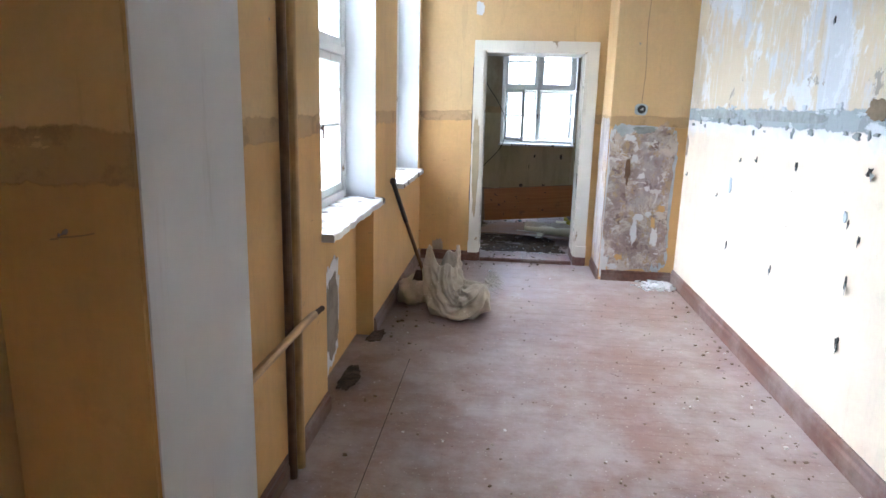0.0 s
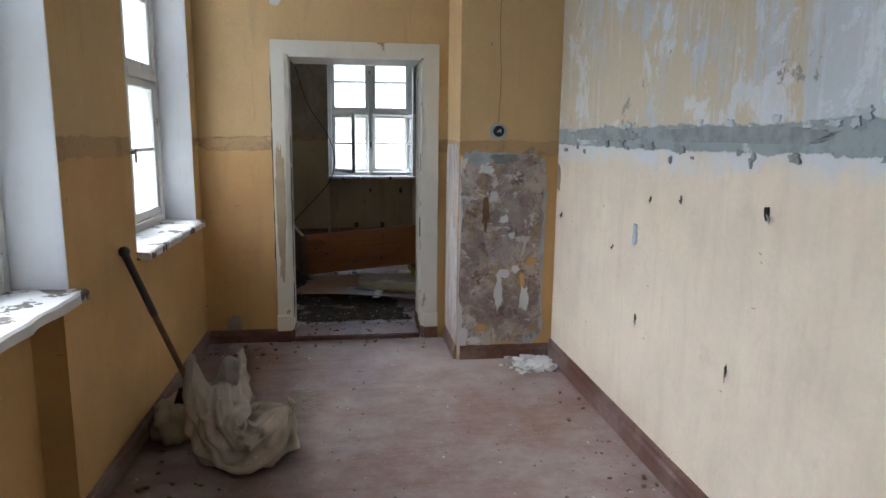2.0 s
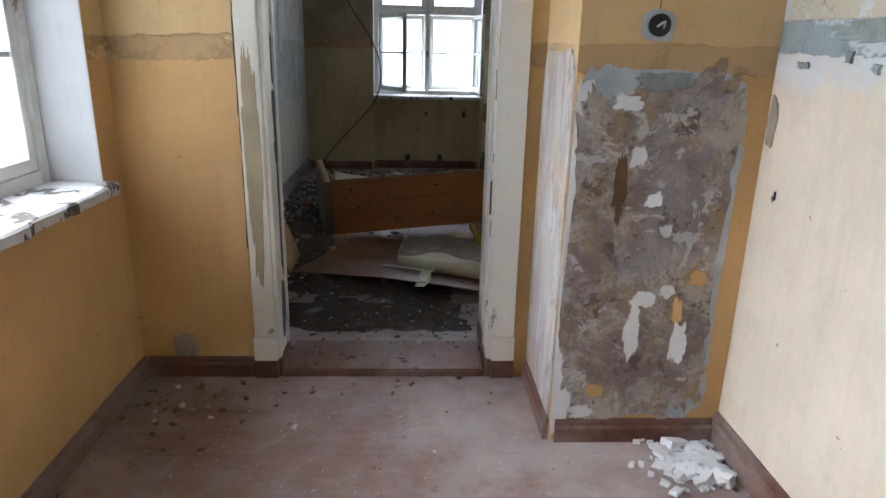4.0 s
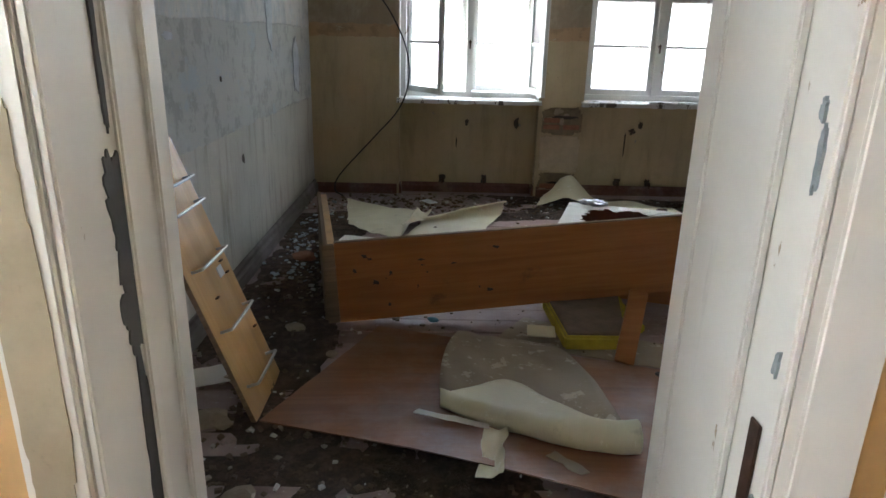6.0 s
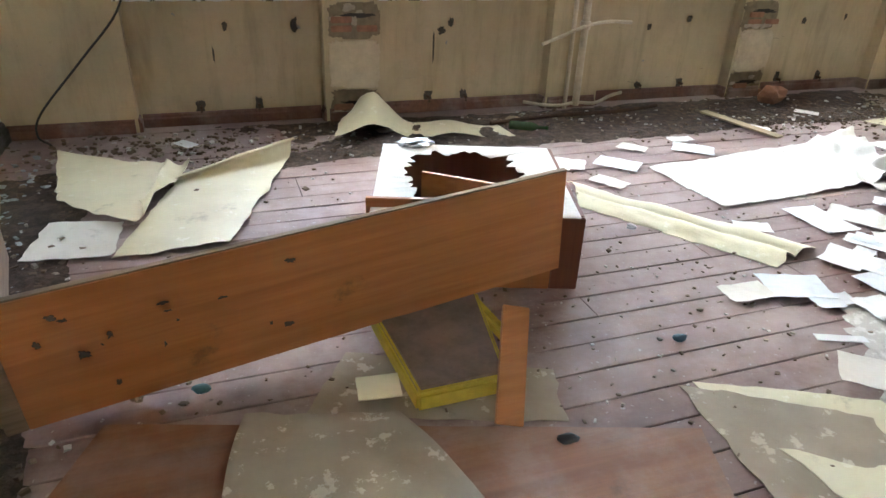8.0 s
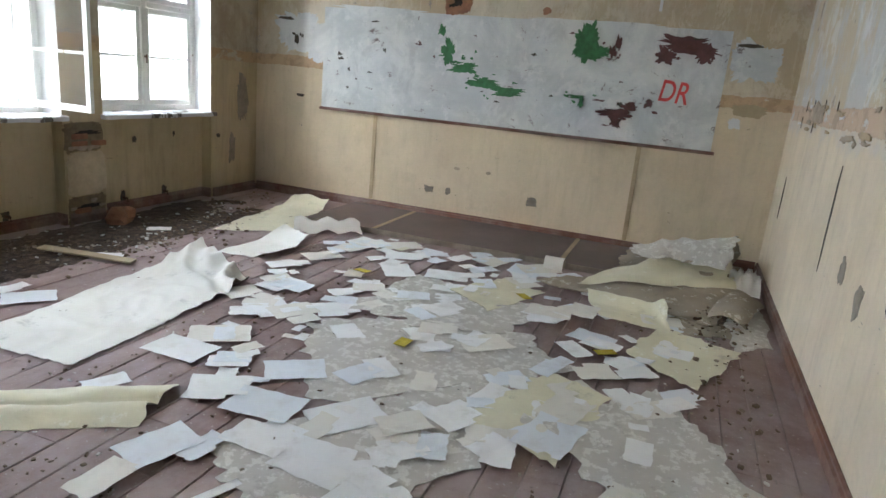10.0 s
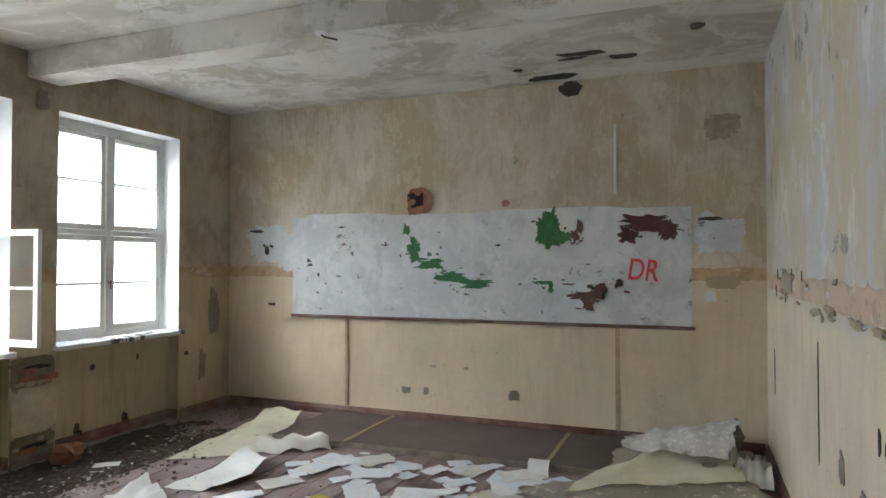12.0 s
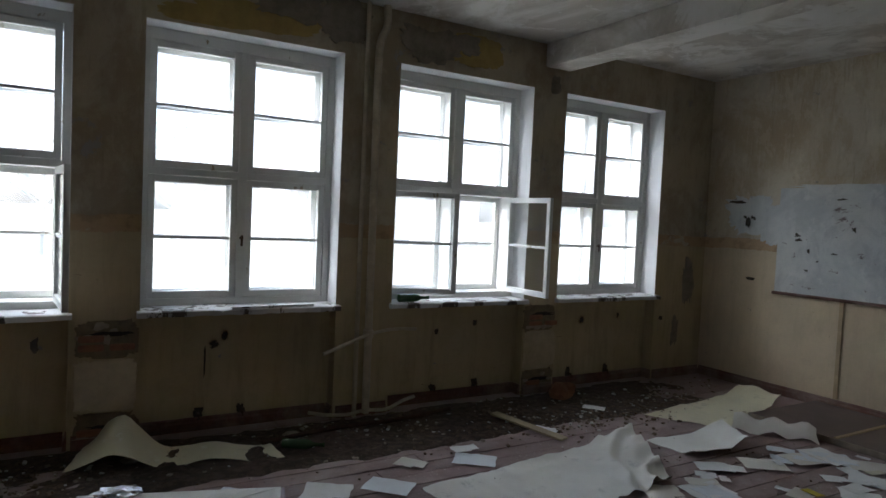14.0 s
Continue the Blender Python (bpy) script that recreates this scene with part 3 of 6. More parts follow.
M_sill = white_paint("peeling_sill_paint", (0.70, 0.70, 0.69), (0.12, 0.10, 0.085), 0.545, 0.7)
INSET = 0.20
opens = ((55, 95), (0, 0), (22, 92), (0, 0))
labels = ("white double casement window with both inner sashes open", "white double casement window, closed, above a dirty sill", "white double casement window with inner sashes standing open", "white double casement window, closed, near the board wall")
for i, ((a, b), (l, r), lab) in enumerate(zip(ROOM_WINDOWS, opens, labels)):
    win = window("window_%d" % (i + 1), pose(a, YW + INSET, SILL), b - a, TOP - SILL, 0.96, l, r, lab)
    sill(Matrix.Translation((-0.02, -INSET, 0)), b - a + 0.04, INSET, win, i + 3)
    part("reveal", boxes((0.0, -INSET + 0.003, 0.0, 0.004, 0, TOP - SILL), (b - a - 0.004, -INSET + 0.003, 0.0, b - a, 0, TOP - SILL), (0.004, -INSET + 0.003, TOP - SILL - 0.004, b - a - 0.004, 0, TOP - SILL)), M_reveal, win, "white plastered window reveal")
# the last window is an unseen addition that brightens the pier
for i, ((a, b), lab) in enumerate(zip(HALL_WINDOWS, ("white double casement corridor window with grimy panes", "white double casement corridor window near the doorway", "unseen white double casement window added to light the pier"))):
    win = window("window_%d" % (i + 5), pose(XL - INSET, a, CSILL, 0, 0, 90), b - a, TOP - CSILL, 0.93, 0, 0, lab)
    sill(Matrix.Translation((-0.01, -INSET, 0)), b - a + 0.02, INSET, win, i + 13)
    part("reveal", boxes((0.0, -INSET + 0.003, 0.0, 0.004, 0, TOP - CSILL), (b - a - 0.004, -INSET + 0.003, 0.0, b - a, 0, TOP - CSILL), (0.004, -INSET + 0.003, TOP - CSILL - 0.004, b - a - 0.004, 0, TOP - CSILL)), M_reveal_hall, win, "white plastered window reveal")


# ---- trim ----
def skirting(name, runs, mat, label, h=0.095, t=0.022):
    """Baseboards along straight runs (x0, y0, x1, y1); the board lies to the left of the run."""
    bm = bmesh.new()
    for x0, y0, x1, y1 in runs:
        d = Vector((x1 - x0, y1 - y0, 0))
        n = Vector((-d.y, d.x, 0)).normalized()
        prof = ((0.0, 0.0), (t, 0.0), (t, h * 0.62), (t * 0.62, h * 0.74), (t * 0.62, h * 0.9), (t * 0.3, h), (0.0, h))
        ends = [[bm.verts.new(Vector((x, y, z)) + n * u) for u, z in prof] for x, y in ((x0, y0), (x1, y1))]
        k = len(prof)
        for i in range(k):
            bm.faces.new((ends[0][i], ends[0][(i + 1) % k], ends[1][(i + 1) % k], ends[1][i]))
        bm.faces.new(ends[0][::-1])
        bm.faces.new(ends[1])
    return structure(name, bm, mat, label, "baseboard")


M_base_d = timber("dirty_grey_baseboard", (0.13, 0.11, 0.10), (0.20, 0.17, 0.16), 0.9, 1, dust=0.5)
skirting("baseboard_corridor_right", [(XC, -1.4, XC, 6.288)], M_base, "worn red-brown painted baseboard under the cream wall", 0.125, 0.024)
skirting("baseboard_corridor", [(XC - 0.024, 6.288, 0.957, 6.288), (0.935, 6.288, 0.935, 6.80), (-0.31, YD0, XL + 0.022, YD0), (XL, YD0, XL, 4.55), (XL, 3.37, XL, 1.77)], M_base, "worn red-brown painted baseboard along the corridor")
runs = []
edge = XS + 0.022
for a, b in ROOM_WINDOWS:
    runs += [(a - 0.022, YW, edge, YW), (b - 0.022, YW + NICHE, a + 0.022, YW + NICHE), (a, YW + NICHE, a, YW), (b, YW, b, YW + NICHE)]
    edge = b + 0.022
runs += [(XR - 0.022, YW, edge, YW), (XR, YN + 0.022, XR, YW - 0.022), (1.0, YN, XR, YN)]
skirting("baseboard_room", runs, M_base, "red-brown painted baseboard round the room")
skirting("baseboard_room_left", [(XS, YW - 0.022, XS, YD1)], M_base_d, "grey dirt-crusted baseboard along the damp wall", 0.13, 0.035)

door_trim = tagged(new("door_frame"), "white painted door frame with chipped casing and no leaf", "door frame", kind="structure")
cw = 0.095
for name, x0, x1 in (("casing", DX0 - cw, DX0), ("casing", DX1, DX1 + cw)):
    part(name, boxes((x0, YD0 - 0.026, 0.2, x1, YD0, DZ + cw), bevel=0.005), M_door, door_trim)
    part("plinth_block", boxes((x0 - 0.006, YD0 - 0.034, 0.085, x1 + 0.004, YD0, 0.2), bevel=0.004), M_door, door_trim)
    part("plinth_foot", boxes((x0 - 0.006, YD0 - 0.038, 0, x1 + 0.004, YD0, 0.085), bevel=0.003), M_base, door_trim, "red-brown foot of the casing")
part("head_casing", boxes((DX0, YD0 - 0.024, DZ, DX1, YD0, DZ + cw), bevel=0.005), M_door, door_trim)
# the left lining is a deep frame, the right one a board right through the wall
part("lining", boxes((DX0 - 0.055, YD0 + 0.001, 0.09, DX0 + 0.012, YD0 + 0.17, DZ)), M_door, door_trim)
part("lining", boxes((DX0 - 0.055, YD0 + 0.171, 0.09, DX0 - 0.043, YD1 + 0.012, DZ)), M_door, door_trim)
part("lining", boxes((DX1 - 0.016, YD0 - 0.02, 0.09, DX1, YD1 + 0.01, DZ)), M_door, door_trim)
for x0, x1, y0, y1 in ((DX0 + 0.001, DX0 + 0.017, YD0 - 0.02, YD0 + 0.015), (DX0 + 0.012, DX0 + 0.022, YD0 + 0.145, YD0 + 0.172), (DX0 - 0.043, DX0 - 0.030, YD1 - 0.05, YD1 + 0.012), (DX1 - 0.030, DX1 - 0.016, YD0 - 0.02, YD0 + 0.06), (DX1 - 0.032, DX1 - 0.016, YD0 + 0.11, YD0 + 0.14), (DX1 - 0.022, DX1 - 0.016, YD1 - 0.06, YD1 + 0.012)):
    part("moulding", boxes((x0, y0, 0.09, x1, y1, DZ - 0.016), bevel=0.004), M_door, door_trim)
for x0, x1, y1 in ((DX0 - 0.055, DX0 + 0.024, YD0 + 0.172), (DX1 - 0.024, DX1, YD1 + 0.012)):
    part("lining_foot", boxes((x0, YD0 - 0.02, 0, x1, y1, 0.09), bevel=0.003), M_base, door_trim, "red-brown painted foot of the lining")
part("head_lining", boxes((DX0 + 0.024, YD0 - 0.02, DZ - 0.016, DX1 - 0.036, YD1 + 0.01, DZ)), M_door, door_trim)
part("strike_plate", boxes((DX1 - 0.036, 6.83, 0.77, DX1 - 0.031, 6.86, 0.92), bevel=0.002), M_iron, door_trim, "rusty lock strike plate")
structure("trim_threshold", boxes((DX0 + 0.026, YD0 - 0.02, -0.02, DX1 - 0.038, YD0 + 0.30, 0.035), bevel=0.008), M_base, "worn red-brown wooden threshold", "threshold")


part("step_board", boxes((DX0 - 0.04, YD0 + 0.302, -0.02, DX1 - 0.018, YD1 - 0.014, 0.003), bevel=0.004), M_floor_r, door_trim, "worn board behind the threshold")


# ---- marks on the walls ----
LIFTS = [0]


def blotch(name, parent, mat, origin, ux, uz, w, h, seed, rough=0.35, lift=0.004, label="", n=64, e=0.72):
    """A patch with a torn outline lying on a surface: origin is its middle, ux and uz its axes."""
    r = random.Random(seed)
    LIFTS[0] += 1
    lift += 0.00011 * (LIFTS[0] % 23)
    ux, uz = Vector(ux).normalized(), Vector(uz).normalized()
    nrm = ux.cross(uz)
    ph = r.uniform(0, 100)
    top, low = [], []
    bm = bmesh.new()
    for i in range(n):
        a = 2 * math.pi * i / n
        c, s = math.cos(a), math.sin(a)
        cx, cz = math.copysign(abs(c) ** e, c), math.copysign(abs(s) ** e, s)
        v = Vector((c * 1.3 + ph, s * 1.3, ph))
        k = 1 + rough * (0.9 * noise.noise(v) + 0.55 * noise.noise(v * 3.1) + 0.35 * noise.noise(v * 8.0) + 0.2 * noise.noise(v * 20.0))
        p = Vector(origin) + ux * (cx * w * 0.5 * k) + uz * (cz * h * 0.5 * k)
        top.append(bm.verts.new(p + nrm * lift))
        low.append(bm.verts.new(p - nrm * 0.002))
    mid = bm.verts.new(Vector(origin) + nrm * lift)
    for i in range(n):
        j = (i + 1) % n
        bm.faces.new((top[i], top[j], mid))
        bm.faces.new((low[i], low[j], top[j], top[i]))
    ob = part(name, bm, mat, parent, label)
    return ob


walls = {o.name: o for o in scene.collection.objects if o.get("kind") == "structure"}
W_right, W_pil, W_doorw = walls["wall_corridor_right"], walls["wall_pilaster"], walls["wall_doorway"]
W_win, W_east, W_south, W_left, W_hall, W_ceil = walls["wall_north"], walls["wall_east"], walls["wall_south"], walls["wall_room_left"], walls["wall_west"], walls["ceiling"]
Y, Z, X = (0, 1, 0), (0, 0, 1), (1, 0, 0)
MY, MX = (0, -1, 0), (-1, 0, 0)

# chimney breast: bare stone, white edge, plaster islands
blotch("bare_patch", W_pil, M_grey_coat, (1.24, 6.287, 0.78), X, Z, 0.60, 1.335, 21, 0.11, 0.003, n=200, e=0.36)
blotch("bare_patch", W_pil, M_stone, (1.235, 6.284, 0.765), X, Z, 0.575, 1.29, 22, 0.2, 0.003, n=260, e=0.36)
for x, z, w, h, s in ((1.22, 0.47, 0.06, 0.20, 1), (1.25, 0.60, 0.09, 0.06, 9), (1.33, 0.63, 0.05, 0.05, 11), (1.40, 0.42, 0.06, 0.16, 3), (1.38, 0.55, 0.04, 0.10, 2), (1.30, 0.86, 0.05, 0.04, 13), (1.12, 1.30, 0.10, 0.05, 15), (1.17, 1.12, 0.05, 0.07, 17), (1.10, 0.22, 0.06, 0.05, 4), (1.24, 0.97, 0.06, 0.05, 5), (1.44, 0.68, 0.07, 0.06, 6), (1.05, 0.13, 0.09, 0.05, 7)):
    blotch("plaster_island", W_pil, M_reveal if s % 2 else M_ochre, (x, 6.281, z), X, Z, w, h, 30 + s, 0.5, 0.003, n=56)
blotch("crack", W_pil, M_pipe_d, (1.115, 6.2805, 1.02), X, Z, 0.04, 0.22, 41, 0.6, 0.002)
blotch("bare_patch", W_pil, M_streak, (0.934, 6.552, 0.75), MY, Z, 0.53, 1.44, 23, 0.03, 0.003, n=200, e=0.25)
blotch("white_plaster_edge", W_pil, M_reveal, (0.972, 6.2868, 0.70), X, Z, 0.07, 1.28, 27, 0.14, 0.003, n=160, e=0.3)
blotch("grey_coat", W_pil, M_flake, (1.24, 6.2795, 1.375), X, Z, 0.2, 0.06, 24, 0.4, 0.003)
socket = blotch("socket_rim", W_pil, M_grey_coat, (1.19, 6.287, 1.55), X, Z, 0.11, 0.10, 25, 0.12, 0.003)
hole = bmesh.new()
bmesh.ops.create_cone(hole, cap_ends=True, segments=28, radius1=0.034, radius2=0.036, depth=0.02, matrix=pose(1.19, 6.278, 1.55, 90))
part("empty_socket_box", hole, M_black, W_pil, "black empty socket box")
hole = bmesh.new()
tube(hole, smooth_path([(1.18, 6.27, 1.545), (1.20, 6.255, 1.56), (1.195, 6.25, 1.54)]), 0.004, 6)
part("loose_wire", hole, M_chrome, W_pil)
hole = bmesh.new()
tube(hole, smooth_path([(1.19, 6.286, 1.6), (1.2, 6.286, 1.9), (1.186, 6.286, 2.2), (1.2, 6.286, 2.6)]), 0.0018, 5)
part("crack", hole, M_pipe_d, W_pil)

# corridor's right wall: torn paint with dark flaps
def torn(y, z, w, h, seed, flap=True):
    blotch("torn_paint", W_right, M_dark, (XC - 0.001, y, z), MY, Z, w * 0.45, h * 0.7, seed, 0.9, 0.002, n=9)
    if flap:
        bm = bmesh.new()
        r = random.Random(seed)
        pts = [(0, 0), (w * r.uniform(0.6, 1.1), h * r.uniform(-0.3, 0.1)), (w * r.uniform(0.2, 0.7), -h * r.uniform(0.4, 0.7))]
        vs = [bm.verts.new((XC - 0.004 - 0.018 * (i == 1) - 0.008 * (i == 2), y - a, z + b)) for i, (a, b) in enumerate(pts)]
        ws = [bm.verts.new(v.co + Vector((0.002, 0, 0))) for v in vs]
        bm.faces.new(vs)
        bm.faces.new(ws[::-1])
        for i in range(3):
            bm.faces.new((vs[i], ws[i], ws[(i + 1) % 3], vs[(i + 1) % 3]))
        part("paint_flap", bm, M_flake, W_right)


for i, (y, z, w, h) in enumerate(((4.05, 1.27, 0.06, 0.07), (3.32, 1.31, 0.10, 0.06), (4.98, 0.64, 0.03, 0.07), (4.20, 0.66, 0.025, 0.07), (3.43, 1.06, 0.035, 0.04), (3.32, 1.01, 0.04, 0.05), (3.37, 0.80, 0.04, 0.10), (3.36, 0.51, 0.06, 0.08), (4.90, 1.24, 0.025, 0.03), (4.62, 1.26, 0.02, 0.04), (6.16, 1.02, 0.02, 0.04), (2.62, 0.95, 0.05, 0.06), (2.5, 1.35, 0.04, 0.05), (5.3, 0.95, 0.015, 0.03), (3.85, 2.0, 0.03, 0.04))):
    torn(y, z, w, h, 50 + i)
for y, z, w, h, m, s in ((3.33, 1.575, 0.17, 0.09, M_brown_bare, 1), (6.25, 1.25, 0.05, 0.16, M_mortar, 3), (5.04, 1.05, 0.05, 0.09, M_grey_coat, 4), (3.46, 1.09, 0.03, 0.05, M_grey_coat, 5), (2.7, 1.52, 0.5, 0.12, M_flake, 6), (4.3, 1.53, 1.0, 0.06, M_flake, 12), (5.6, 1.53, 0.9, 0.07, M_flake, 13)):
    blotch("bare_patch", W_right, m, (XC - 0.001, y, z), MY, Z, w, h, 70 + s, 0.35, 0.0028 + 0.0002 * s, n=90)
# lips of paint lifting along the edges of the grey stripe
lip = random.Random(64)
for i in range(46):
    y, edge_up = lip.uniform(2.3, 6.2), lip.random() < 0.4
    blotch("paint_lip", W_right, M_grey_coat if edge_up else M_flake, (XC - 0.001, y, (1.575 if edge_up else 1.462) + lip.gauss(0, 0.014)), MY, Z, lip.uniform(0.015, 0.06), lip.uniform(0.012, 0.035), 1400 + i, 0.9, 0.004 + 0.004 * lip.random(), n=15)
for i in range(26):
    x = lip.uniform(2.6, 7.2)
    blotch("paint_lip", W_south, (M_mortar, M_reveal, M_batten)[i % 3], (x, YN, lip.choice((1.36, 1.48)) + lip.gauss(0, 0.02)), MX, Z, lip.uniform(0.04, 0.20), lip.uniform(0.012, 0.035), 1500 + i, 0.9, 0.003 + 0.005 * lip.random(), n=15)
# doorway wall and window wall of the corridor
blotch("bare_patch", W_doorw, M_reveal, (-0.27, 6.819, 2.44), X, Z, 0.07, 0.11, 90, 0.4, 0.003)
blotch("damp_spot", W_doorw, M_mortar, (-0.62, 6.819, 0.14), X, Z, 0.10, 0.13, 91, 0.4, 0.003)
blotch("bare_patch", W_hall, M_broken, (-0.939, 3.9, 0.32), Y, Z, 0.27, 0.47, 92, 0.35, 0.003, n=110, e=0.6)
blotch("plaster_rim", W_hall, M_reveal, (-0.9395, 3.9, 0.32), Y, Z, 0.36, 0.56, 93, 0.4, 0.002, n=110, e=0.6)
# peeled coats on the casing
blotch("peeled_coat", door_trim, M_peel, (DX0 - 0.052, YD0 - 0.026, 1.02), X, Z, 0.062, 0.85, 95, 0.35, 0.002, n=110)
blotch("peeled_coat", door_trim, M_peel, (DX0 - 0.05, YD0 - 0.026, 0.62), X, Z, 0.035, 0.3, 96, 0.4, 0.0025, n=80)
for y, z, h, w in ((6.985, 1.18, 0.19, 0.075), (6.982, 1.035, 0.12, 0.055), (6.985, 0.72, 0.44, 0.045), (6.97, 0.30, 0.2, 0.08), (6.95, 0.22, 0.12, 0.05), (6.975, 1.40, 0.2, 0.012)):
    blotch("dark_chip", door_trim, M_slate, (DX0 + 0.0125, y - 0.03, z), Y, Z, w, h, int(z * 100), 0.5, 0.002, n=60)
for z, h in ((1.35, 0.5), (0.75, 0.45), (1.8, 0.3)):
    blotch("gap", door_trim, M_mould, (DX0 - cw - 0.003, YD0 - 0.002, z), X, Z, 0.012, h, int(z * 10), 0.8, 0.004, n=60)
for z, y, h in ((0.36, 6.815, 0.04), (0.71, 6.82, 0.09), (0.80, 6.812, 0.03), (1.02, 6.818, 0.06), (1.31, 6.814, 0.12), (1.37, 6.826, 0.05), (1.74, 6.816, 0.04)):
    blotch("dark_chip", door_trim, M_flake, (DX1 - 0.0305, y + 0.01, z), MY, Z, 0.010, h * 0.6, int(z * 77), 0.7, 0.002, n=50)

# board wall: painted field with ledge, battens and splashes
board = tagged(new("blackboard"), "painted-over pale blue-grey classroom board with green and plum splashes", "blackboard")
B0, B1, BZ0, BZ1 = 7.25, 11.28, 1.035, 2.07
part("board_field", boxes((XR - 0.006, B0, BZ0, XR, B1, BZ1), bevel=0.002), M_board, board)
part("ledge", boxes((XR - 0.035, B0 - 0.03, BZ0 - 0.03, XR, B1 + 0.01, BZ0), bevel=0.005), M_base, board, "chipped brown ledge")
F = XR - 0.0062
for y, z, w, h, m, s in ((8.50, 1.90, 0.22, 0.30, M_green_ink, 1), (8.36, 1.83, 0.22, 0.09, M_green_ink, 2), (8.46, 1.78, 0.2, 0.06, M_green_ink, 16), (9.84, 1.72, 0.12, 0.20, M_green_ink, 3), (9.66, 1.57, 0.30, 0.10, M_green_ink, 4), (9.45, 1.45, 0.30, 0.10, M_green_ink, 5), (9.20, 1.38, 0.36, 0.08, M_green_ink, 6), (9.93, 1.92, 0.06, 0.10, M_green_ink, 17), (8.47, 1.36, 0.05, 0.11, M_green_ink, 7), (8.52, 1.40, 0.16, 0.03, M_green_ink, 18), (7.62, 1.93, 0.50, 0.14, M_plum, 8), (7.78, 1.83, 0.16, 0.14, M_plum, 9), (7.45, 1.87, 0.14, 0.14, M_plum, 10), (8.15, 1.28, 0.30, 0.08, M_plum, 11), (8.02, 1.35, 0.12, 0.07, M_plum, 12), (8.12, 1.21, 0.10, 0.10, M_plum, 13), (8.20, 1.92, 0.05, 0.12, M_plum, 14), (8.24, 1.82, 0.06, 0.10, M_plum, 15), (7.85, 1.4, 0.08, 0.07, M_plum, 19)):
    blotch("paint_splash", board, m, (F, y, z), MY, Z, w, h, 100 + s, 0.72, 0.002 + s * 0.0002, n=120)
lettering = bpy.data.curves.new("red_lettering", "FONT")
lettering.body, lettering.size, lettering.extrude, lettering.shear, lettering.offset = "DR", 0.27, 0.001, 0.12, 0.0025
lettering.materials.append(M_red_ink)
ob = new("red_lettering", lettering)
ob.matrix_basis = pose(XR - 0.0125, 7.79, 1.44, 90, 4, -90)
ob.scale = (0.72, 1.0, 1.0)
ob.parent = board
fr2 = random.Random(19)
for i in range(46):
    y0, z0, m = fr2.choice(((8.45, 1.85, M_green_ink), (9.80, 1.68, M_green_ink), (9.55, 1.50, M_green_ink), (9.25, 1.40, M_green_ink), (8.30, 1.84, M_plum), (7.6, 1.90, M_plum), (8.10, 1.27, M_plum), (8.5, 1.38, M_green_ink)))
    blotch("paint_fleck", board, m, (F, fr2.gauss(y0, 0.11), fr2.gauss(z0, 0.05)), MY, Z, fr2.uniform(0.012, 0.06), fr2.uniform(0.008, 0.03), 1100 + i, 1.0, 0.0022, n=32)
for y, z, w, h, s in ((11.56, 1.80, 0.60, 0.42, 1), (11.36, 1.62, 0.2, 0.24, 2), (7.03, 1.82, 0.36, 0.30, 5), (10.6, 2.07, 0.9, 0.06, 6), (8.4, 2.07, 1.2, 0.05, 7)):
    blotch("whitewash_smear", W_east, M_board, (XR, y, z), MY, Z, w, h, 1200 + s, 0.45, 0.0012 + 0.0002 * s, n=120, e=0.6)
rr = random.Random(5)
for i in range(30):
    y, z = rr.uniform(7.3, 11.9), rr.uniform(1.15, 2.0)
    if y > 11.2:
        z = rr.uniform(1.65, 2.0)
    on = B0 + 0.05 < y < B1 - 0.05
    blotch("paint_chip", board if on else W_east, M_mould if i % 3 else M_plum, (F if on else XR, y, z), MY, Z, rr.uniform(0.015, 0.05) * rr.choice((0.6, 1, 1, 2.2)), rr.uniform(0.012, 0.04), 300 + i, 1.1, 0.0026, n=44)
for y in (10.61, 7.87):
    structure("trim_batten", boxes((XR - 0.014, y - 0.02, 0.10, XR, y + 0.02, BZ0 - 0.03), bevel=0.003), M_batten, "thin tan batten under the board", "batten")
part("cable_duct", boxes((XR - 0.018, 7.87, 2.2, XR, 7.895, 2.83), bevel=0.003), M_reveal, W_east)
for y, z, w, h, m, s in ((9.94, 0.31, 0.10, 0.07, M_broken, 1), (9.72, 0.31, 0.06, 0.07, M_broken, 2), (8.82, 0.33, 0.11, 0.09, M_broken, 3), (9.64, 0.56, 0.06, 0.03, M_mortar, 4), (9.3, 0.56, 0.05, 0.03, M_mortar, 5), (11.55, 1.13, 0.10, 0.03, M_mould, 6), (11.75, 1.93, 0.16, 0.03, M_mould, 7), (7.1, 1.30, 0.10, 0.10, M_reveal, 8), (7.0, 1.42, 0.3, 0.1, M_peel, 9), (11.62, 1.72, 0.05, 0.10, M_mould, 10), (7.0, 2.75, 0.3, 0.2, M_mortar, 11), (8.27, 3.19, 0.20, 0.12, M_mould, 12), (8.9, 2.15, 0.07, 0.06, M_brick, 13), (7.1, 1.96, 0.20, 0.03, M_mould, 15)):
    blotch("bare_patch", W_east, m, (XR - 0.001, y, z), MY, Z, w, h, 140 + s, 0.4, 0.003 + 0.0001 * s, n=70)
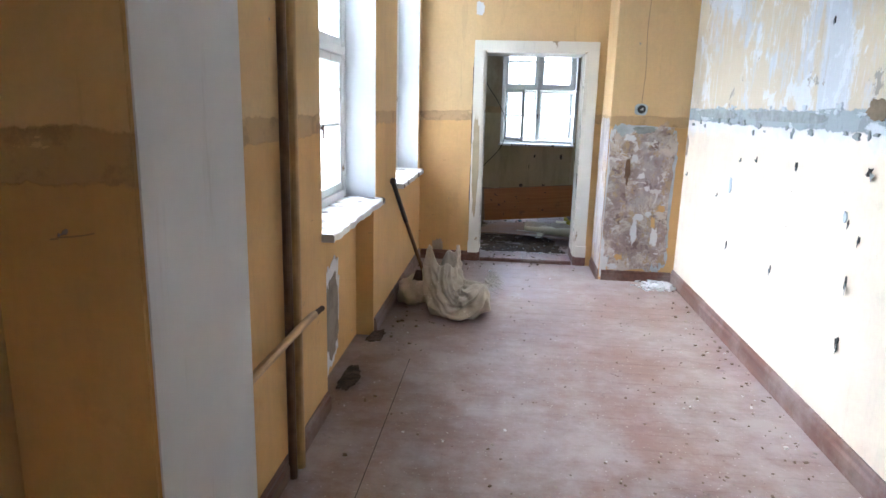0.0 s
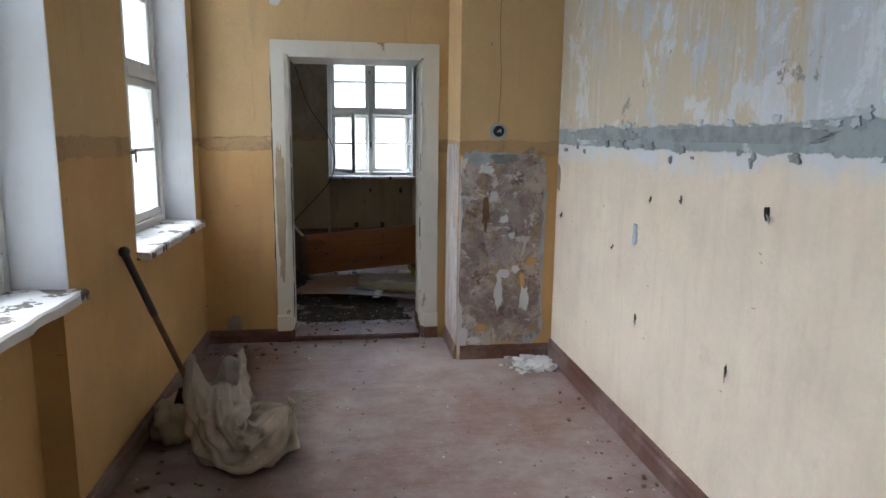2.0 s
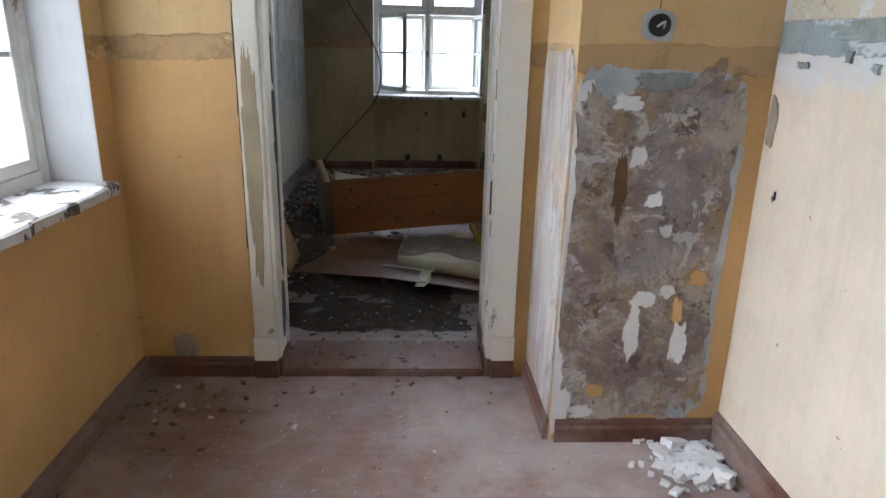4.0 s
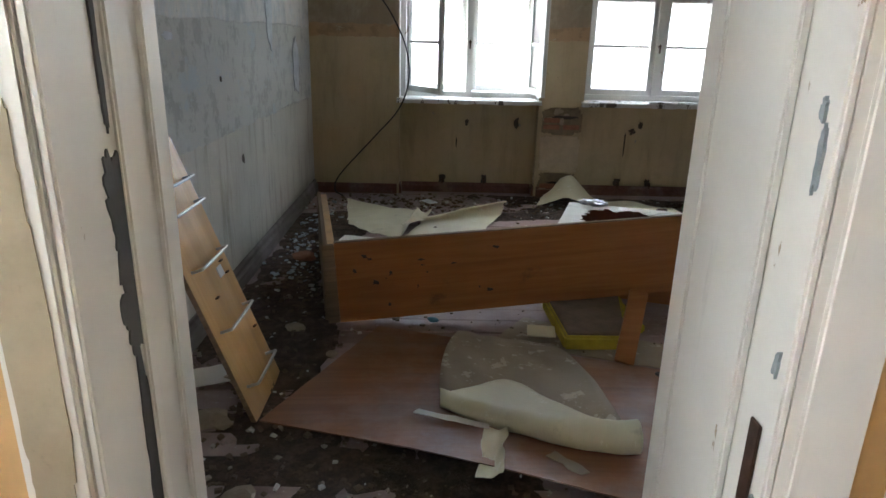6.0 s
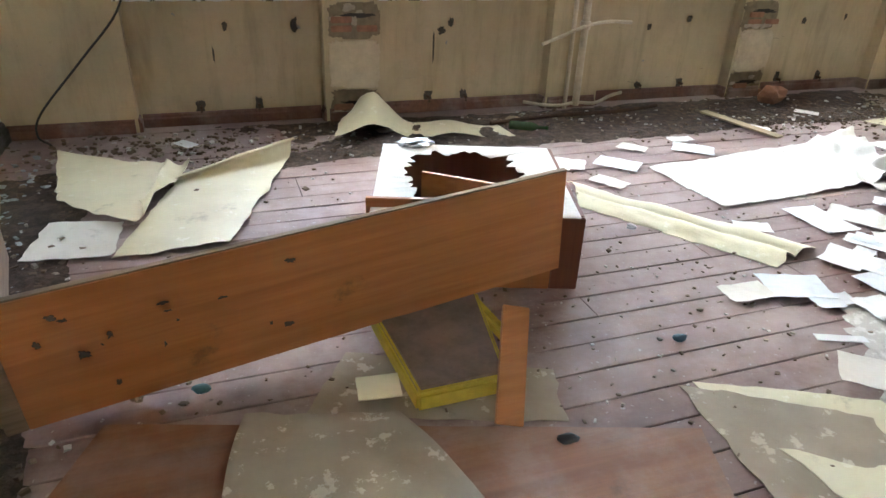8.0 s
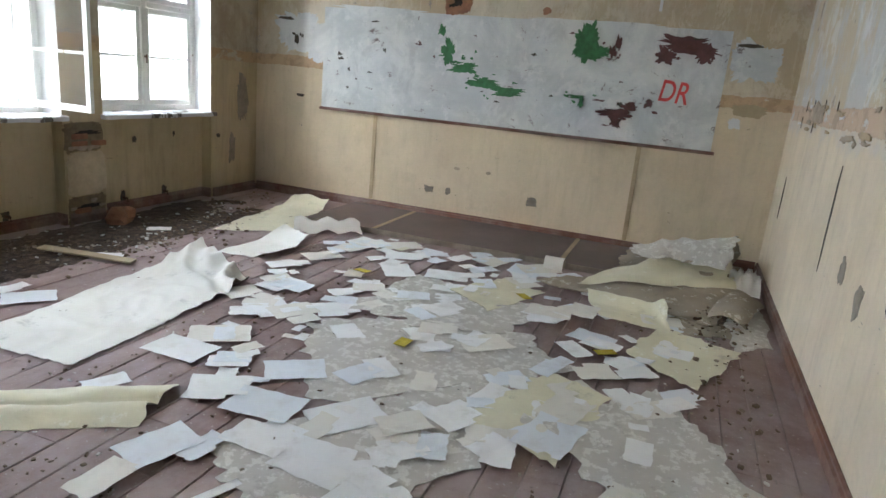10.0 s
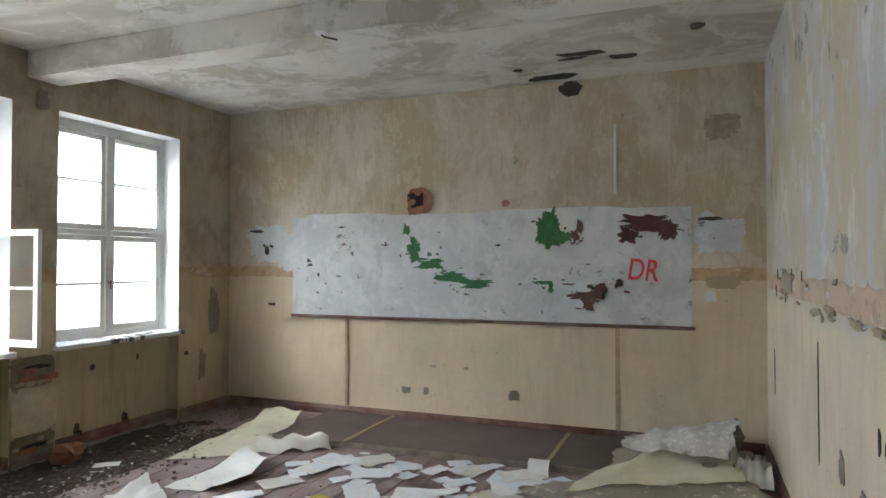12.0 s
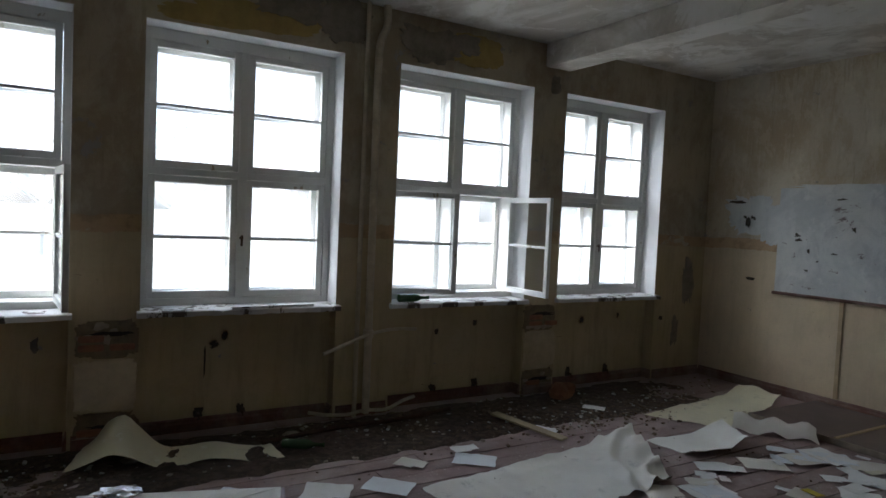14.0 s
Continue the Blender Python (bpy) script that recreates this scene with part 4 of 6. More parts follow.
# round hole knocked into the wall above the board; its inner shade is a flat dark patch
blotch("broken_brick_rim", W_east, M_brick, (XR - 0.002, 9.79, 2.20), MY, Z, 0.27, 0.27, 160, 0.18, 0.006, "orange broken brick round the hole")
blotch("hole", W_east, M_dark, (XR - 0.008, 9.83, 2.22), MY, Z, 0.16, 0.15, 161, 0.4, 0.003, "flat dark patch painted as the shade inside a wall hole")
for i, (y, z, w, h) in enumerate(((9.86, 2.19, 0.07, 0.05), (9.80, 2.27, 0.05, 0.03))):
    blotch("brick_piece", W_east, M_brick, (XR - 0.012, y, z), MY, Z, w, h, 163 + i, 0.4, 0.012)

# ceiling damage, hooks
for x, y, w, h, s in ((6.62, 8.05, 0.10, 0.34, 1), (6.80, 7.76, 0.10, 0.20, 2), (6.89, 8.65, 0.07, 0.08, 3), (6.72, 8.15, 0.06, 0.22, 4), (6.3, 7.2, 0.12, 0.1, 5), (7.2, 8.4, 0.16, 0.4, 6)):
    blotch("ceiling_hole", W_ceil, M_mould, (x, y, H - 0.001), X, MY, w, h, 170 + s, 0.5, 0.004)
for x, y in ((4.95, 9.43), (3.9, 11.03)):
    lamp = thing("ceiling_hook", "bare lamp hook with a stub of cable under the ceiling", "hook", pose(x, y, 3.05 if x > 4.9 else H))
    bm = bmesh.new()
    bmesh.ops.create_cone(bm, cap_ends=True, segments=16, radius1=0.03, radius2=0.04, depth=0.016, matrix=pose(0, 0, -0.008))
    part("rose", bm, M_reveal, lamp)
    bm = bmesh.new()
    tube(bm, [(0, 0, -0.014), (0.01, -0.02, -0.03), (0.03, -0.10, -0.05)], 0.006, 6)
    part("cable_stub", bm, M_iron, lamp)

# window wall: bricks showing in the piers, mould, torn top coat
M_pale_plaster = plain("pale_old_plaster", (0.60, 0.50, 0.34), 0.9, 0, 0.25, 9, 0.5)
for k, (x, w) in enumerate(((1.415, 0.37), (5.055, 0.37))):
    for z, h, s in ((0.72, 0.24, 1), (0.10, 0.26, 2)):
        blotch("broken_plaster", W_win, M_brown_bare, (x, YW, z), X, Z, w, h, 180 + s + 5 * k, 0.22, 0.003, n=140, e=0.35)
        for j in range(3):
            bz = z - 0.055 + 0.062 * (j // 2)
            bxx = x - 0.09 + 0.185 * (j % 2) + 0.04 * k
            part("brick", boxes((bxx - 0.075, YW - 0.014 - 0.004 * j, bz - 0.022, bxx + 0.075, YW + 0.02, bz + 0.022), bevel=0.006), M_brick, W_win)
        # shade between the bricks, coloured in as a flat dark patch
        blotch("cavity", W_win, M_dark, (x + 0.02, YW - 0.005, z + 0.035), X, Z, w * 0.62, 0.03, 190 + s + 5 * k, 0.6, 0.003)
        for j in range(5):
            q = random.Random(880 + 10 * k + 5 * s + j)
            blotch("mortar_lump", W_win, M_mortar, (x + q.uniform(-0.15, 0.15), YW - 0.004, z + q.uniform(-0.1, 0.1)), X, Z, q.uniform(0.03, 0.1), q.uniform(0.02, 0.05), 890 + 10 * k + 5 * s + j, 0.6, 0.008)
    blotch("loose_plaster", W_win, M_pale_plaster, (x + 0.005, YW, 0.415), X, Z, w * 0.98, 0.35, 183 + 5 * k, 0.16, 0.016, n=160, e=0.3)
for x, z, w, h, s in ((2.33, 3.0, 0.9, 0.2, 1), (4.2, 3.06, 0.5, 0.26, 2), (1.0, 3.02, 0.9, 0.22, 3), (2.0, 2.93, 0.7, 0.12, 5)):
    blotch("old_coat", W_win, M_yellow_plaster, (x, YW, z), X, Z, w, h, 200 + s, 0.25, 0.003, n=90)
for x, z, w, h, s in ((2.55, 3.12, 0.5, 0.2, 1), (3.0, 3.08, 0.4, 0.3, 2), (3.75, 3.03, 0.55, 0.28, 3), (1.2, 3.12, 0.5, 0.2, 4), (4.1, 3.1, 0.3, 0.14, 5), (5.1, 2.9, 0.12, 0.14, 6)):
    blotch("torn_plaster", W_win, M_broken, (x, YW - 0.002, z), X, Z, w, h, 210 + s, 0.4, 0.012, n=90)
for i, (x, z) in enumerate(((0.32, 0.13), (0.72, 0.13), (2.02, 0.12), (2.33, 0.11), (3.98, 0.13), (4.42, 0.13), (5.55, 0.12), (6.05, 0.12))):
    blotch("mould_spot", W_win, M_mould, (x, YW + NICHE, z), X, Z, 0.06, 0.10, 220 + i, 0.6, 0.003)
    stub = bmesh.new()
    tube(stub, [(x, YW + NICHE, z), (x, YW + NICHE - 0.05, z), (x, YW + NICHE - 0.055, z - 0.03)], 0.012, 8)
    part("bracket_stub", stub, M_iron, W_win, "rusty radiator bracket stub")
for i, (x, z, w, h) in enumerate(((0.54, 0.68, 0.035, 0.05), (1.01, 0.68, 0.05, 0.08), (0.445, 0.49, 0.012, 0.10), (2.12, 0.62, 0.06, 0.05), (2.06, 0.5, 0.014, 0.2), (2.2, 0.68, 0.04, 0.07), (4.0, 0.62, 0.03, 0.05), (4.4, 0.68, 0.04, 0.05), (5.7, 0.65, 0.04, 0.06), (6.2, 0.68, 0.03, 0.05), (2.2, 0.22, 0.6, 0.14), (4.2, 0.22, 0.5, 0.14), (6.72, 0.65, 0.05, 0.05))):
    out = 0.0 if x > 6.62 else NICHE
    blotch("stain", W_win, M_mould if h < 0.13 or w < 0.1 else M_room, (x, YW + out, z), X, Z, w, h, 230 + i, 0.6, 0.0025)
blotch("bare_patch", W_win, M_broken, (7.12, YW, 1.05), X, Z, 0.16, 0.5, 245, 0.45, 0.003, n=80)
blotch("bare_patch", W_win, M_broken, (6.95, YW, 0.5), X, Z, 0.12, 0.3, 246, 0.5, 0.003, n=80)
# near wall of the room
for i, (x, z, w, h) in enumerate(((5.02, 0.92, 0.03, 0.5), (4.49, 0.74, 0.10, 0.14), (4.13, 0.69, 0.10, 0.14), (3.81, 0.99, 0.05, 0.05), (3.74, 0.82, 0.04, 0.10), (6.84, 0.77, 0.03, 0.3), (3.9, 1.0, 0.03, 0.07), (2.6, 2.3, 0.1, 0.5), (6.1, 1.46, 0.4, 0.12), (6.6, 1.50, 0.01, 0.06), (6.3, 1.52, 0.012, 0.05), (5.9, 1.50, 0.01, 0.08), (5.5, 1.51, 0.014, 0.05), (6.7, 1.38, 0.01, 0.07), (6.2, 1.36, 0.01, 0.06))):
    blotch("torn_paint", W_south, M_mould if h < 0.12 or w < 0.05 else (M_flake if h > 0.4 else M_broken if w < 0.2 else M_mortar), (x, YN, z), MX, Z, w, h, 250 + i, 0.5, 0.003, n=60)
# damp wall
for i, (y, z, w, h) in enumerate(((9.9, 0.72, 0.03, 0.05), (8.75, 1.45, 0.05, 0.18), (8.95, 1.42, 0.1, 0.03), (9.6, 1.2, 0.02, 0.03), (8.2, 0.9, 0.25, 0.5), (10.7, 1.6, 0.15, 0.5), (11.5, 1.2, 0.2, 0.4), (9.2, 0.35, 0.3, 0.1))):
    blotch("damp_patch", W_left, M_mould if w < 0.06 else M_grey_coat, (XS, y, z), Y, Z, w, h, 270 + i, 0.4, 0.003, n=60)

# ---- pipes and cable ----
pipes = thing("heating_pipe", "beige painted heating riser with branches on the pier", "pipe")
bm = bmesh.new()
tube(bm, smooth_path([(3.27, YW - 0.055, 0.03), (3.27, YW - 0.055, 1.2), (3.265, YW - 0.055, 2.6), (3.275, YW - 0.055, 2.95), (3.33, YW - 0.045, 3.1), (3.33, YW - 0.045, H)]), 0.030, 14)
riser = part("riser", bm, M_pipe_r, pipes)
bm = bmesh.new()
tube(bm, [(3.18, YW - 0.034, 0.0), (3.18, YW - 0.034, H)], 0.018, 12)
part("thin_riser", bm, M_pipe_r, pipes)
for pts in (((2.90, YW - 0.06, 0.53), (3.1, YW - 0.055, 0.60), (3.27, YW - 0.085, 0.67), (3.5, YW - 0.03, 0.69), (3.72, YW - 0.02, 0.68)), ((2.82, YW + 0.02, 0.06), (2.95, YW - 0.06, 0.05), (3.12, YW - 0.06, 0.035), (3.27, YW - 0.05, 0.05), (3.45, YW - 0.06, 0.04), (3.6, YW - 0.05, 0.09), (3.74, YW, 0.10))):
    bm = bmesh.new()
    tube(bm, smooth_path(pts), 0.014, 10)
    part("branch", bm, M_pipe_r, pipes)
bm = bmesh.new()
bmesh.ops.create_cone(bm, cap_ends=True, segments=14, radius1=0.042, radius2=0.042, depth=0.06, matrix=pose(3.27, YW - 0.055, 0.67))
part("coupling", bm, M_pipe_r, riser)
hp = thing("corridor_pipe", "ochre and rusty brown pipes on the corridor wall", "pipe")
bm = bmesh.new()
tube(bm, [(XL + 0.035, 2.82, 0.0), (XL + 0.035, 2.82, H)], 0.021, 12)
part("riser", bm, M_pipe_o, hp)
bm = bmesh.new()
tube(bm, [(XL + 0.03, 2.735, 0.0), (XL + 0.03, 2.735, H)], 0.018, 12)
part("rusty_riser", bm, M_pipe_d, hp)
bm = bmesh.new()
tube(bm, smooth_path([(XL + 0.05, 2.1, 0.64), (XL + 0.06, 2.5, 0.65), (XL + 0.07, 2.82, 0.66), (XL + 0.075, 2.93, 0.66)]), 0.016, 10)
branch = part("branch", bm, M_pipe_o, hp)
bm = bmesh.new()
tube(bm, [(XL + 0.075, 2.93, 0.66), (XL + 0.08, 3.03, 0.655)], 0.012, 10)
part("broken_end", bm, M_iron, branch, "broken rusty pipe end")
cable = thing("hanging_cable", "black cable hanging from the window down to the floor", "cable")
bm = bmesh.new()
tube(bm, smooth_path([(-0.55, 12.1, 2.5), (-0.45, 12.06, 2.15), (-0.335, 12.05, 1.88), (-0.155, 12.05, 1.616), (-0.028, 12.03, 1.344), (-0.003, 12.02, 1.063), (-0.097, 12.03, 0.801), (-0.337, 12.04, 0.529), (-0.645, 12.05, 0.189), (-0.69, 12.02, 0.05), (-0.6, 11.9, 0.02)]), 0.007, 8)
part("sheath", bm, M_black, cable)

# ---- sheets ----
def sheet(name, label, category, quad, mats, nx=14, ny=14, wave=0.012, seed=0, thick=0.003, z=0.006, shape=None, ragged=0.02, group="", backing=""):
    """A limp sheet over four ground corners; shape(u, v) may give an offset; the upper side may differ from the lower."""
    r = Vector((seed * 3.7, seed * 1.3, seed * 0.7))
    bm = bmesh.new()
    grid = []
    c = [Vector((q[0], q[1], 0)) for q in quad]
    cen = sum(c, Vector()) / 4
    for j in range(ny + 1):
        row = []
        for i in range(nx + 1):
            u, v = i / nx, j / ny
            p = c[0].lerp(c[1], u).lerp(c[3].lerp(c[2], u), v)
            edge = i in (0, nx) or j in (0, ny)
            if edge:
                k = noise.noise(p * 9 + r) + 0.6 * noise.noise(p * 25 + r)
                p += (p - cen).normalized() * k * ragged
            h = max(0.0, 0.5 * noise.noise(p * 2.6 + r) + 0.35 * noise.noise(p * 6.5 + r) + 0.12) * wave * 2
            p.z = z + h
            if shape:
                p += Vector(shape(u, v))
            row.append(p)
        grid.append(row)
    top = [[bm.verts.new(p) for p in row] for row in grid]
    low = [[bm.verts.new(p - Vector((0, 0, thick))) for p in row] for row in grid]
    for j in range(ny):
        for i in range(nx):
            bm.faces.new((top[j][i], top[j][i + 1], top[j + 1][i + 1], top[j + 1][i]))
            f = bm.faces.new((low[j][i], low[j + 1][i], low[j + 1][i + 1], low[j][i + 1]))
            f.material_index = 1
    for i in range(nx):
        bm.faces.new((top[0][i], low[0][i], low[0][i + 1], top[0][i + 1]))
        bm.faces.new((top[ny][i], top[ny][i + 1], low[ny][i + 1], low[ny][i]))
    for j in range(ny):
        bm.faces.new((top[j][0], top[j + 1][0], low[j + 1][0], low[j][0]))
        bm.faces.new((top[j][nx], low[j][nx], low[j + 1][nx], top[j + 1][nx]))
    for f in bm.faces:
        f.smooth = True
    for row in (top[0], top[ny], low[0], low[ny], [q[0] for q in top], [q[nx] for q in top], [q[0] for q in low], [q[nx] for q in low]):
        for a, b in zip(row, row[1:]):
            e = bm.edges.get((a, b))
            if e:
                e.smooth = False
    me = bpy.data.meshes.new(name)
    bm.to_mesh(me)
    bm.free()
    for m in mats:
        me.materials.append(m)
    return tagged(new(name, me), label, category, group)


def ease(a, b, t):
    t = min(1.0, max(0.0, (t - a) / (b - a)))
    return t * t * (3 - 2 * t)


LS = "linoleum sheet"
# sheets in front of the first window
def curl(u, v):
    """The sheet's free edge rolls up and over along its width."""
    r = 0.055 * (1 - 0.6 * v)
    t = max(0.0, u - 0.66) * 0.6
    a = t / r
    back = r * math.sin(a) - t
    return (0.64 * back, -0.77 * back, r * (1 - math.cos(a)) + 0.03 * ease(0.3, 0.66, u) * (1 - v))


sheet("linoleum_sheet", "pale yellow linoleum sheet with one edge rolled up", LS, ((-0.42, 10.90), (0.17, 10.28), (0.36, 11.14), (-0.54, 11.74)), (M_lino_y, M_lino_y), 34, 18, 0.02, 1, z=0.03, shape=curl)
sheet("linoleum_sheet", "pale yellow linoleum sheet with a flapped corner on the floor", LS, ((-0.10, 10.20), (0.40, 10.22), (0.92, 11.62), (0.20, 11.24)), (M_lino_y, M_lino_y), 18, 30, 0.012, 2, z=0.018, shape=lambda u, v: (-0.04 * ease(0.8, 1, v), -0.20 * ease(0.84, 1, v), 0.11 * math.sin(2.2 * ease(0.80, 1, v)) * (0.35 + 0.65 * u)))
sheet("wallpaper_sheet", "torn greyish white wallpaper lying in the rubble", "wallpaper", ((-0.47, 10.28), (-0.1, 10.22), (-0.08, 10.62), (-0.42, 10.66)), (M_lino_w, M_lino_g), 10, 10, 0.03, 3)
# tented sheet by the pier
sheet("linoleum_sheet", "yellow linoleum sheet bent up against the pier", LS, ((1.18, 11.72), (2.42, 11.42), (2.40, 11.70), (1.28, 12.06)), (M_lino_y, M_lino_g), 28, 10, 0.015, 4, shape=lambda u, v: (0, 0.02 * v, 0.20 * math.exp(-((u - 0.20) / 0.13) ** 2) * (0.35 + 0.65 * v) + 0.03 * math.sin(7 * u) ** 2))
# folded strip
strip = sheet("linoleum_strip", "folded pale yellow linoleum strip on the boards", LS, ((2.36, 10.52), (2.24, 10.20), (2.80, 9.34), (3.15, 9.46)), (M_lino_y, M_lino_y), 20, 30, 0.016, 5, shape=lambda u, v: (0.0, 0.0, 0.045 * abs(math.sin(math.pi * 2 * ease(0, 1, u))) ** 0.6 * (0.8 + 0.3 * noise.noise(Vector((u * 2, v * 5, 3.0)))) + 0.008 * noise.noise(Vector((u * 6, v * 14, 7.0)))), ragged=0.03)
# large white sheet with crumpled end
sheet("wallpaper_sheet", "large whitish wallpaper sheet with a crumpled end", "wallpaper", ((3.0, 10.64), (3.05, 9.98), (4.50, 10.06), (5.0, 10.88)), (M_lino_w, M_lino_g), 34, 60, 0.012, 6, shape=lambda u, v: (0, 0, 0.075 * ease(0.62, 0.9, v) * (1 - min(1.0, abs(noise.noise(Vector((u * 2.8 + v, v * 6.5, 4.0)))) * 2.4)) + 0.010 * (1 - min(1.0, abs(noise.noise(Vector((u * 5, v * 9, 1.0)))) * 3))))
sheet("wallpaper_sheet", "curled white wallpaper piece on the floor", "wallpaper", ((4.98, 10.72), (5.03, 10.30), (5.50, 10.22), (5.80, 10.66)), (M_lino_w, M_lino_g), 14, 14, 0.02, 7, shape=lambda u, v: (0, 0, 0.08 * ease(0.6, 1, v) + 0.04 * ease(0.7, 1, u)))
sheet("linoleum_sheet", "pale yellow linoleum sheet near the platform", LS, ((5.50, 11.20), (5.82, 10.62), (7.02, 10.92), (7.06, 11.38)), (M_lino_y, M_lino_g), 18, 22, 0.016, 8, shape=lambda u, v: (0, 0, 0.07 * ease(0.8, 1, v) + 0.03 * math.sin(4 * u) ** 2 * v))
sheet("wallpaper_roll", "half-rolled cream wallpaper beside the platform", "wallpaper", ((5.86, 10.62), (6.20, 10.10), (6.32, 10.22), (6.05, 10.70)), (M_lino_w, M_lino_y), 12, 16, 0.02, 9, shape=lambda u, v: (0, 0, 0.10 * math.sin(math.pi * v) + 0.02 * math.sin(16 * u)))
sheet("linoleum_slab", "grey linoleum piece lying felt side up", LS, ((1.72, 8.05), (2.08, 7.98), (2.32, 8.42), (1.80, 8.75)), (M_lino_g, M_lino_y), 16, 16, 0.008, 10)
sheet("linoleum_sheet", "creased pale yellow linoleum sheet under papers", LS, ((2.02, 7.55), (2.68, 7.70), (2.92, 8.24), (1.86, 8.76)), (M_lino_y, M_lino_g), 20, 20, 0.010, 11, z=0.003)
for i, (q, lab) in enumerate(((((2.45, 8.45), (3.55, 7.85), (4.10, 8.20), (2.85, 9.05)), "soaked grey paper spread over the floorboards"), (((3.3, 8.8), (4.3, 7.8), (4.9, 8.5), (4.1, 9.4)), "grey soaked wallpaper lying flat among papers"), (((4.45, 9.3), (4.5, 8.35), (5.2, 8.2), (5.4, 9.2)), "broad grey wallpaper with scuffed surface"), (((3.0, 7.3), (3.5, 6.95), (4.3, 7.4), (3.7, 7.9)), "torn grey paper heap near the wall"))):
    sheet("wallpaper_sheet", lab, "wallpaper", q, (M_wetgrey, M_lino_g), 22, 22, 0.010, 20 + i, z=0.004 + 0.002 * i, ragged=0.09)
for i, q in enumerate((((3.35, 7.75), (4.05, 7.6), (4.2, 7.95), (3.5, 8.2)), ((4.9, 8.5), (5.5, 8.25), (5.7, 8.6), (5.2, 8.85)), ((5.5, 7.4), (6.2, 7.2), (6.4, 7.7), (5.9, 7.9)), ((4.4, 7.2), (5.1, 6.95), (5.3, 7.4), (4.7, 7.6)))):
    sheet("linoleum_sheet", "pale yellow linoleum scrap among the papers", LS, q, (M_lino_y, M_lino_g), 14, 14, 0.014, 30 + i, z=0.012, ragged=0.05)

# papers strewn over the floor
paper_meshes = []
for i in range(9):
    r = random.Random(400 + i)
    w, h = r.choice(((0.21, 0.297), (0.148, 0.21), (0.21, 0.25), (0.12, 0.2), (0.2, 0.28)))
    bm = bmesh.new()
    ph = r.uniform(0, 50)
    g = [[None] * 7 for _ in range(6)]
    fold = r.uniform(0.0, 0.03)
    for j in range(6):
        for k in range(7):
            x, y = w * (j / 5 - 0.5), h * (k / 6 - 0.5)
            e = 0.006 if j in (0, 5) or k in (0, 6) else 0
            zz = 0.002 + abs(noise.noise(Vector((x * 9 + ph, y * 9, ph)))) * 0.005 + fold * (abs(j / 5 - 0.5) ** 2) * (0.7 if i % 4 == 0 else 0.2)
            g[j][k] = bm.verts.new((x + r.uniform(-e, e), y + r.uniform(-e, e), zz))
    faces = [bm.faces.new((g[j][k], g[j + 1][k], g[j + 1][k + 1], g[j][k + 1])) for j in range(5) for k in range(6) if not (i % 3 == 0 and j == 0 and k < 2)]
    ex = bmesh.ops.extrude_face_region(bm, geom=faces)
    for v in ex["geom"]:
        if isinstance(v, bmesh.types.BMVert):
            v.co.z += 0.0008
    paper_meshes.append(mesh_of("paper_sheet", bm, M_paper))


def drop_paper(x, y, k, turn, z=0.0, tilt=0.0, size=1.0):
    ob = new("paper_sheet", paper_meshes[k % len(paper_meshes)])
    ob.matrix_basis = pose(x, y, z, tilt, 0, turn) @ Matrix.Diagonal((size, size, 1, 1))
    return tagged(ob, "loose sheet of old paper lying on the floor", "paper", "papers strewn over the floor")


AREA = ((5.21, 10.25), (6.20, 9.86), (6.28, 8.4), (5.58, 7.35), (4.3, 7.25), (3.80, 7.40), (3.32, 7.95), (2.95, 8.22), (2.50, 8.56), (2.90, 8.66), (2.98, 8.96), (3.30, 9.70), (3.73, 9.93))


def inside(x, y):
    hit = False
    for (x0, y0), (x1, y1) in zip(AREA, AREA[1:] + AREA[:1]):
        if (y0 > y) != (y1 > y) and x < x0 + (y - y0) * (x1 - x0) / (y1 - y0):
            hit = not hit
    return hit


r = random.Random(11)
placed = []
count = 0
while count < 185:
    x, y = r.uniform(2.4, 6.5), r.uniform(7.2, 10.3)
    d = sum(1 for a, b in placed if (a - x) ** 2 + (b - y) ** 2 < 0.05)
    if not inside(x, y) or d > 4 or r.random() > (0.9 if noise.noise(Vector((x * 1.6, y * 1.6, 4.0))) > -0.12 else 0.12):
        continue
    placed.append((x, y))
    drop_paper(x, y, r.randrange(9), r.gauss(35, 35) + r.choice((0, 90, 0, 180)), 0.007 + 0.0016 * d + r.uniform(0, 0.002), 0.0, r.choice((0.45, 0.6, 0.75, 0.9, 1.0, 1.1)))
    count += 1
LONE = ((2.61, 10.48), (3.13, 11.02), (2.84, 10.75), (3.55, 10.90), (2.48, 10.82), (3.0, 9.72), (2.73, 9.16), (2.80, 9.02), (2.48, 9.18), (2.93, 8.45), (3.16, 8.33), (2.54, 8.57), (2.74, 8.24), (3.51, 8.23), (3.35, 8.02), (3.84, 7.79), (4.06, 7.47), (3.61, 7.44), (5.76, 10.13), (5.06, 10.06), (5.92, 9.88), (4.22, 9.54), (4.31, 9.98), (3.23, 7.49), (3.56, 7.81), (3.6, 11.1), (4.4, 11.2), (5.2, 11.5), (2.0, 11.0))
for i, (x, y) in enumerate(LONE):
    drop_paper(x, y, i * 2 + 1, 30 + (i * 67.0) % 60, 0.011 + 0.001 * (i % 3), 0.0, 0.95 if i % 4 else 1.1)
tagged(part("paper_strip", boxes((-0.10, -0.022, 0, 0.10, 0.022, 0.003), bevel=0.001, m=pose(2.60, 8.80, 0.006, 0, 0, -22)), M_paper), "narrow white strip of paper on the boards", "paper")
